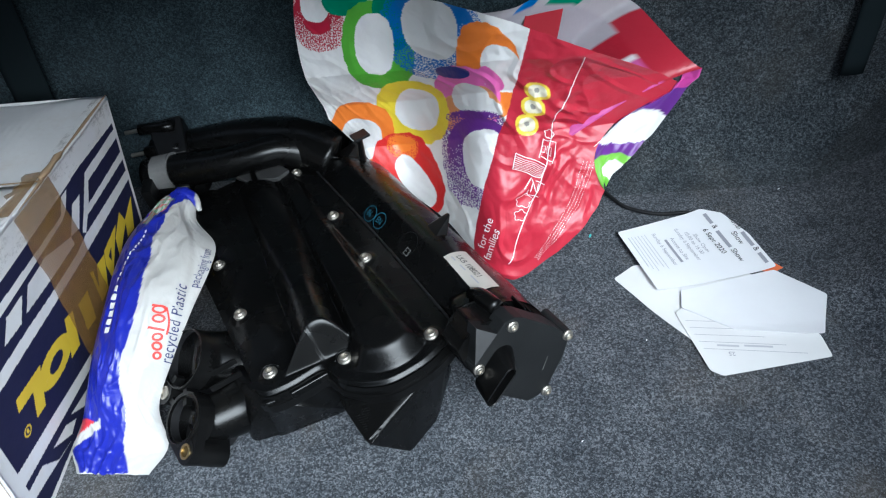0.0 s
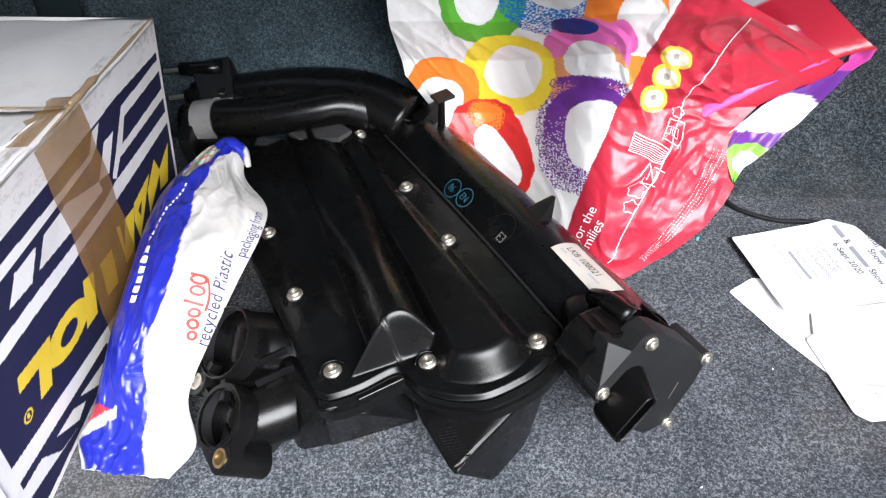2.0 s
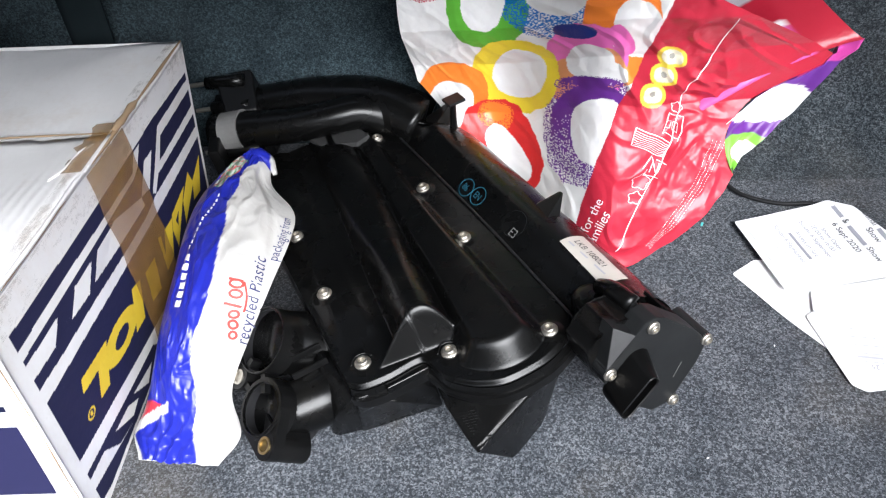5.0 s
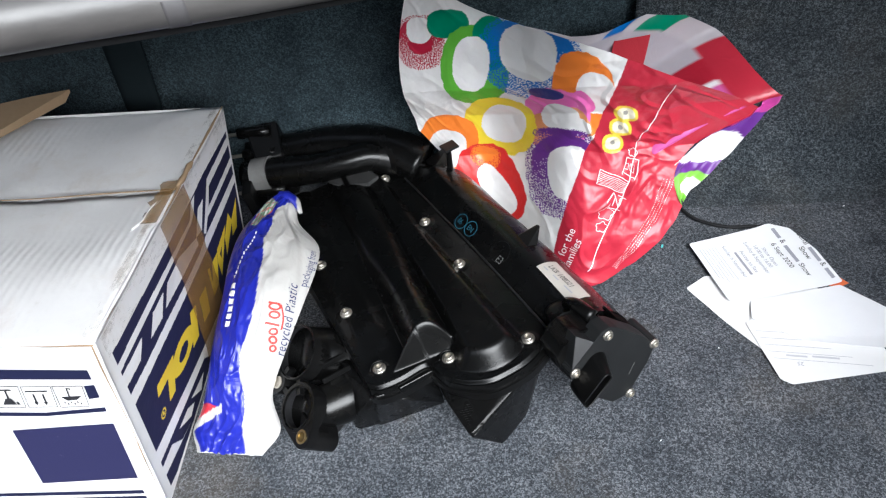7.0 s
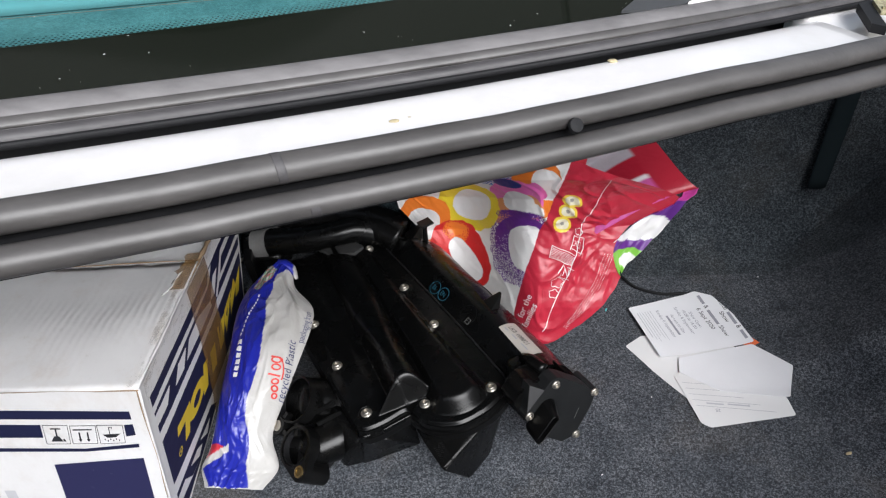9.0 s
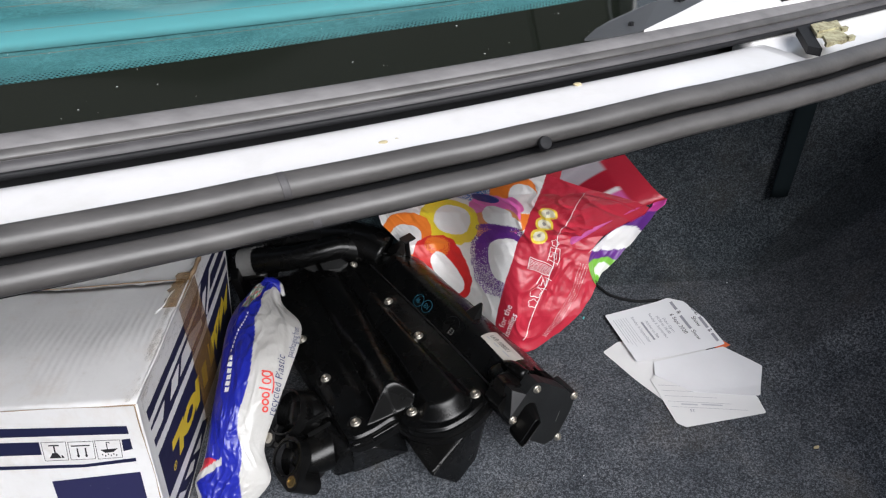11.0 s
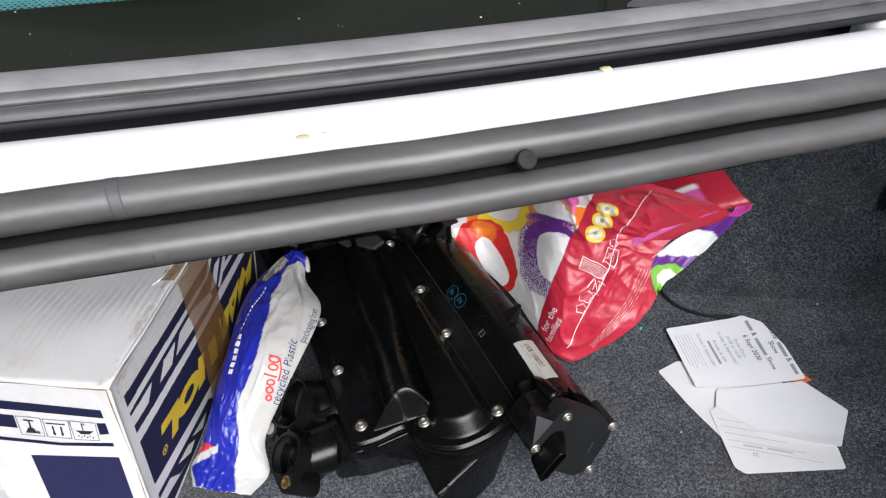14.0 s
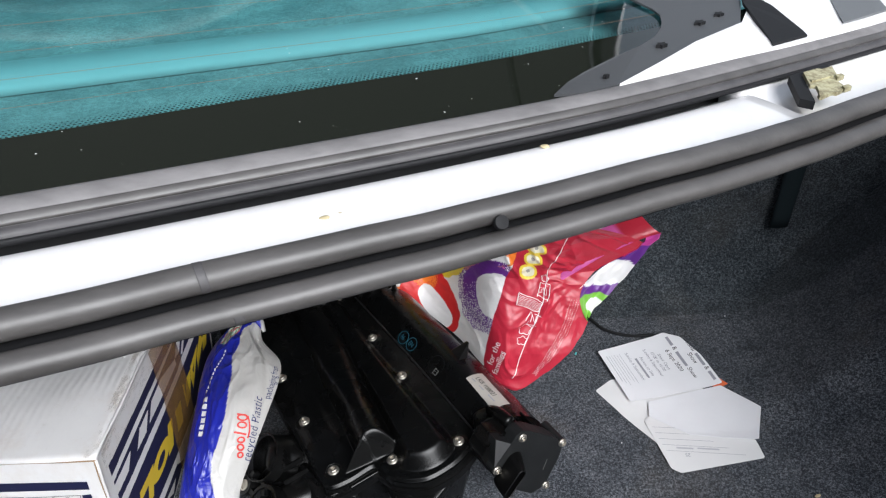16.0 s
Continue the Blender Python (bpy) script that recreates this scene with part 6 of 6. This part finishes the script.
for points, width in ink_lines:
    verts, quads = ribbon(points, 0.55 * width if width > 0.8 else 0.5)
    if width > 0.8:
        part("printed_line", mesh_of(verts, quads), M_WHITEPRINT, front_panel, "thin white printed line")
    else:
        small_f += [tuple(k + len(small_v) for k in q) for q in quads]
        small_v += verts
tagged(part("small_print", mesh_of(small_v, small_f), M_WHITEPRINT, front_panel, "small white print"), kind="stuff")


def print_words(text, size, p0, q0, ang):
    """Words laid along the print, in its view coordinates."""
    c, s = math.cos(radians(ang)), math.sin(radians(ang))
    part("lettering", bend(letters(text, size), lambda q: on_print((p0 + q.x * c - q.y * s) / 1000, (q0 - q.x * s - q.y * c) / 1000)), M_WHITEPRINT, front_panel, "white lettering")


print_words("for the", 25, 1032, 424, 62)
print_words("families", 25, 1042, 452, 62)


def gusset_point(u, v):
    """The side of the bag, folded outward to its pointed corner."""
    a = Vector(bag_front(1.0, v))
    out = [(0.004, 0.015, -0.004), (0.022, 0.02, -0.012), (0.046, 0.02, -0.012), (0.052, 0.015, -0.003), (0.044, 0.010, 0.012), (0.030, 0.005, 0.016)]
    o = Vector(spline(out, 81)[min(int(round(v * 80)), 80)])
    mid = 0.006 * noise.noise((u * 5, v * 9, 1.5))
    o.x += 0.024 * math.sin(math.pi * min(v * 1.12, 1.0))
    return tuple(a + o * u + Vector((0, 0.012 * math.sin(math.pi * u) + mid, 0)))


side = sheet(40, 80, gusset_point)
gu, gv = np.meshgrid(np.linspace(0, 1, 41), np.linspace(0, 1, 81))
gu, gv = gu.ravel(), gv.ravel()
gcol = np.tile(np.array((0.75, 0.74, 0.74)), (len(gu), 1))
gcol[:] = PURPLE
gcol[gv < 0.30] = (0.22, 0.52, 0.06)
gcol[np.hypot((gu - 0.9) / 0.6, (gv - 0.14) / 0.09) < 1] = WHITE
gcol[np.hypot((gu - 0.55) / 0.62, (gv - 0.50) / 0.13) < 1] = WHITE
gcol[gv >= 0.80] = (0.60, 0.07, 0.36)
paint_print(side, gcol)
part("side_gusset", side, M_BAG, bag, "patterned side folded outward")


def back_point(u, v):
    x0, x1 = -0.20 + 0.1 * (1 - v), 0.292 - 0.30 * (1 - v) ** 0.7
    x = x0 + (x1 - x0) * u
    top = float(np.interp(u, [0, 0.19, 0.43, 0.53, 0.64, 0.75, 0.87, 0.93, 1.0], [0.34, 0.32, 0.312, 0.325, 0.348, 0.343, 0.309, 0.289, 0.268]))
    y = 0.93 + 0.055 * smoothstep(0.55, 0.2, u) - 0.02 * math.sin(math.pi * u) - (0.115 * smoothstep(0.84, 1.0, u)) + 0.008 * noise.noise((u * 6, v * 5, 6))
    return (x, y - 0.05 * (1 - v), 0.09 + (top - 0.09) * v)


back = sheet(240, 60, back_point)
bu2, bv2 = np.meshgrid(np.linspace(0, 1, 241), np.linspace(0, 1, 61))
bu2, bv2 = bu2.ravel(), bv2.ravel()
bcol = np.tile(np.array((0.40, 0.37, 0.41)), (len(bu2), 1))
bcol[bu2 > 0.89] = (0.36, 0.012, 0.03)
bcol[(bu2 > 0.925) & (bv2 < 0.94)] = (0.74, 0.72, 0.74)
bcol[(bu2 > 0.935) & (bv2 < 0.94)] = (0.55, 0.10, 0.33)
hem = bv2 > 0.93
bcol[hem] = (0.44, 0.41, 0.44)
bcol[hem & (bu2 > 0.87)] = (0.40, 0.02, 0.04)
bcol[hem & (bu2 > 0.67) & (bu2 < 0.765)] = TEAL
bcol[hem & (bu2 > 0.57) & (bu2 < 0.63)] = BLUE
paint_print(back, bcol)
part("back_panel", back, M_BAG, bag, "pale lining of the back")
part("side_left", sheet(8, 20, lambda u, v: (bag_front(0, v)[0] + 0.01 * math.sin(math.pi * u), bag_front(0, v)[1] * (1 - u) + 0.97 * u, bag_front(0, v)[2] * (1 - u) + u * (0.2 + 0.22 * v))), M_BAGIN, bag)
for hx, hw, lean in ((0.085, 0.05, -0.03), (0.208, 0.055, -0.03)):
    part("handle", sheet(4, 16, lambda u, v, hx=hx, hw=hw, lean=lean: (hx + hw * (u - 0.5) + lean * (v - 0.5), 0.915 - 0.07 * v - 0.006 * math.sin(math.pi * v) - (0.02 if hx > 0.2 else 0.0), 0.315 - 0.075 * v + (0.01 if hx < 0.1 else -0.056))), M_HANDLE, bag, "red webbing handle folded inside")


# ---- papers ----
def paper(name, outline, z, lift, material, label, category):
    """A thin sheet over an outline, gently curled by lift(x, y)."""
    bm = bmesh.new()
    vs = [bm.verts.new((x, y, 0)) for x, y in outline]
    bm.faces.new(vs)
    bmesh.ops.triangulate(bm, faces=bm.faces[:])
    for _ in range(4):
        bmesh.ops.subdivide_edges(bm, edges=bm.edges[:], cuts=1, use_grid_fill=True)
    for v in bm.verts:
        v.co.z = z + lift(v.co.x, v.co.y) + max(0.0, arch(v.co.x, v.co.y))
    bmesh.ops.recalc_face_normals(bm, faces=bm.faces[:])
    bmesh.ops.solidify(bm, geom=bm.faces[:], thickness=0.0006)
    ob = part(name, bm, material, smooth=False)
    return tagged(ob, label, category)


def rounded(poly, r=0.006, n=4):
    out = []
    for i, p in enumerate(poly):
        a, b, c = Vector(poly[i - 1]), Vector(p), Vector(poly[(i + 1) % len(poly)])
        p0, p1 = b + (a - b).normalized() * r, b + (c - b).normalized() * r
        for k in range(n + 1):
            t = k / n
            q = p0.lerp(b, t).lerp(b.lerp(p1, t), t)
            out.append((q.x, q.y))
    return out


envelope = paper("envelope", rounded([(0.181, 0.699), (0.219, 0.640), (0.268, 0.575), (0.36, 0.60), (0.40, 0.66), (0.35, 0.72), (0.213, 0.722)], 0.004), 0.0015, lambda x, y: 0.0012 * noise.noise((x * 15, y * 15, 0)), M_PAPER2, "plain white envelope lying on the carpet", "envelope")
invoice = paper("invoice_sheet", rounded([(0.252, 0.628), (0.274, 0.530), (0.288, 0.521), (0.431, 0.543), (0.428, 0.575), (0.40, 0.65), (0.30, 0.66)], 0.004), 0.0042, lambda x, y: 0.0012 * noise.noise((x * 12, y * 12, 3)), M_PAPER2, "ruled white form partly under a folded sheet", "paper sheet")
blank = paper("blank_sheet", rounded([(0.262, 0.634), (0.268, 0.665), (0.405, 0.694), (0.456, 0.638), (0.430, 0.574), (0.372, 0.583), (0.322, 0.592)], 0.003), 0.0062, lambda x, y: 0.003 * smoothstep(0.60, 0.57, y) + 0.0015 * noise.noise((x * 10, y * 10, 8)) + 0.006 * smoothstep(0.40, 0.46, x), M_PAPER, "blank white folded paper on top of other sheets", "paper sheet")


def curl(x, y):
    """The leaflet's upper edge curls off the carpet."""
    d = (x - 0.405) * 0.86 + (y - 0.695) * 0.5
    return 0.001 + 0.012 * smoothstep(-0.03, 0.05, d) + 0.001 * noise.noise((x * 14, y * 14, 1))


leaflet = paper("leaflet", rounded([(0.200, 0.785), (0.332, 0.822), (0.360, 0.806), (0.387, 0.758), (0.407, 0.694), (0.30, 0.672), (0.236, 0.664)], 0.004), 0.0090, curl, M_PAPER, "white printed show leaflet with one edge curled", "leaflet")
orange = paper("orange_card", [(0.401, 0.722), (0.420, 0.699), (0.402, 0.690), (0.38, 0.70)], 0.004, lambda x, y: 0.0, M_ORANGE, "orange card corner under the leaflet", "card")
bd, bu_ = Vector((0.284, -0.959)), Vector((0.959, 0.284))


def on_leaflet(text_start, q):
    p = Vector(text_start) + bd * q.x + bu_ * q.y
    return (p.x, p.y, 0.0098 + curl(p.x, p.y) + 0.0006 + max(0.0, arch(p.x, p.y)))


def print_line(text, start, size, material):
    part("print", bend(letters(text, size), lambda q: on_leaflet(start, q)), material, leaflet)


def print_bar(start, length, height, material, base=on_leaflet, parent=None):
    me = sheet(8, 1, lambda u, v: base(start, Vector((length * u, height * v, 0))), smooth=False)
    part("print_bar", me, material, parent or leaflet)


print_line("National", (0.3625, 0.806), 0.0115, M_INK)
print_bar((0.3755, 0.762), 0.029, 0.0055, M_GREYINK)
print_line("&", (0.3845, 0.731), 0.0115, M_INK)
print_bar((0.388, 0.720), 0.020, 0.0055, M_GREYINK)
print_line("Show", (0.3630, 0.765), 0.0115, M_INK)
print_bar((0.333, 0.809), 0.022, 0.0055, M_GREYINK)
print_line("&", (0.340, 0.784), 0.0115, M_INK)
print_bar((0.343, 0.772), 0.036, 0.0055, M_GREYINK)
print_line("Show", (0.3545, 0.7335), 0.0115, M_INK)
print_line("6 Sept 2020", (0.3255, 0.779), 0.0115, M_INK)
print_line("Show Open", (0.309, 0.770), 0.0085, M_GREYINK)
print_line("10.00 to 16.00", (0.297, 0.776), 0.0085, M_GREYINK)
print_line("Sunday 6 September", (0.284, 0.783), 0.0085, M_GREYINK)
print_line("Access to Site", (0.274, 0.765), 0.0085, M_GREYINK)
print_bar((0.265, 0.762), 0.05, 0.004, M_GREYINK)
print_line("Sunday 6 September", (0.249, 0.776), 0.0085, M_GREYINK)
for k in range(6):
    print_bar((0.238 - 0.005 * k, 0.775 - 0.001 * k), 0.075 - 0.006 * (k % 3), 0.0009 if k < 5 else 0.0014, M_PALEPRINT)


def on_invoice(start, q):
    p = Vector(start) + Vector((0.98, -0.12)) * q.x + Vector((0.12, 0.98)) * q.y
    return (p.x, p.y, 0.0049 + 0.0012 * noise.noise((p.x * 12, p.y * 12, 3)) + 0.0006 + max(0.0, arch(p.x, p.y)))


for k in range(5):
    print_bar((0.262 + 0.003 * k, 0.612 - 0.012 * k), 0.05 + 0.02 * k, 0.0006, M_GREYINK, on_invoice, invoice)
print_bar((0.292, 0.567), 0.028, 0.003, M_PALEPRINT, on_invoice, invoice)
print_bar((0.326, 0.564), 0.036, 0.003, M_PALEPRINT, on_invoice, invoice)
number25 = letters("25", 0.009)
part("print", bend(number25, lambda q: on_invoice((0.312, 0.556), Vector((-q.x, -q.y, 0)))), M_GREYINK, invoice)

# ---- small things on the carpet ----
cable = part("cable", tube([(0.17, 0.93, 0.01), (0.212, 0.861, 0.006), (0.235, 0.84, 0.005), (0.273, 0.826, 0.005), (0.318, 0.825, 0.005), (0.345, 0.812, 0.004), (0.36, 0.79, 0.004)], [0.003], 60, 10), M_CABLE, smooth=True)
tagged(cable, "thin black cable running from the bag to the papers", "cable")
for x, y, s, material, text in ((0.160, 0.790, 0.003, M_MINT, "turquoise scrap of paper on the carpet"), (0.487, 0.472, 0.004, M_STRAW, "short dry straw on the carpet"), (0.205, 0.585, 0.0012, M_WHITEPRINT, "white crumb on the carpet"), (0.10, 0.44, 0.0012, M_WHITEPRINT, "white crumb on the carpet"), (0.47, 0.87, 0.0014, M_WHITEPRINT, "white crumb on the carpet")):
    bm = bmesh.new()
    bmesh.ops.create_icosphere(bm, subdivisions=1, radius=s)
    for v in bm.verts:
        v.co = Vector((v.co.x * 1.6, v.co.y * 0.7, v.co.z * 0.5)) * (1 + 0.3 * noise.noise(v.co * 500))
    bit = part("scrap", bm, material)
    bit.matrix_basis = Matrix.Translation((x, y, arch(x, y) + 0.002)) @ pose(0, 0, 0, 0, 0, 40 * x * 10)
    tagged(bit, text, "scrap", group="scraps on the carpet")
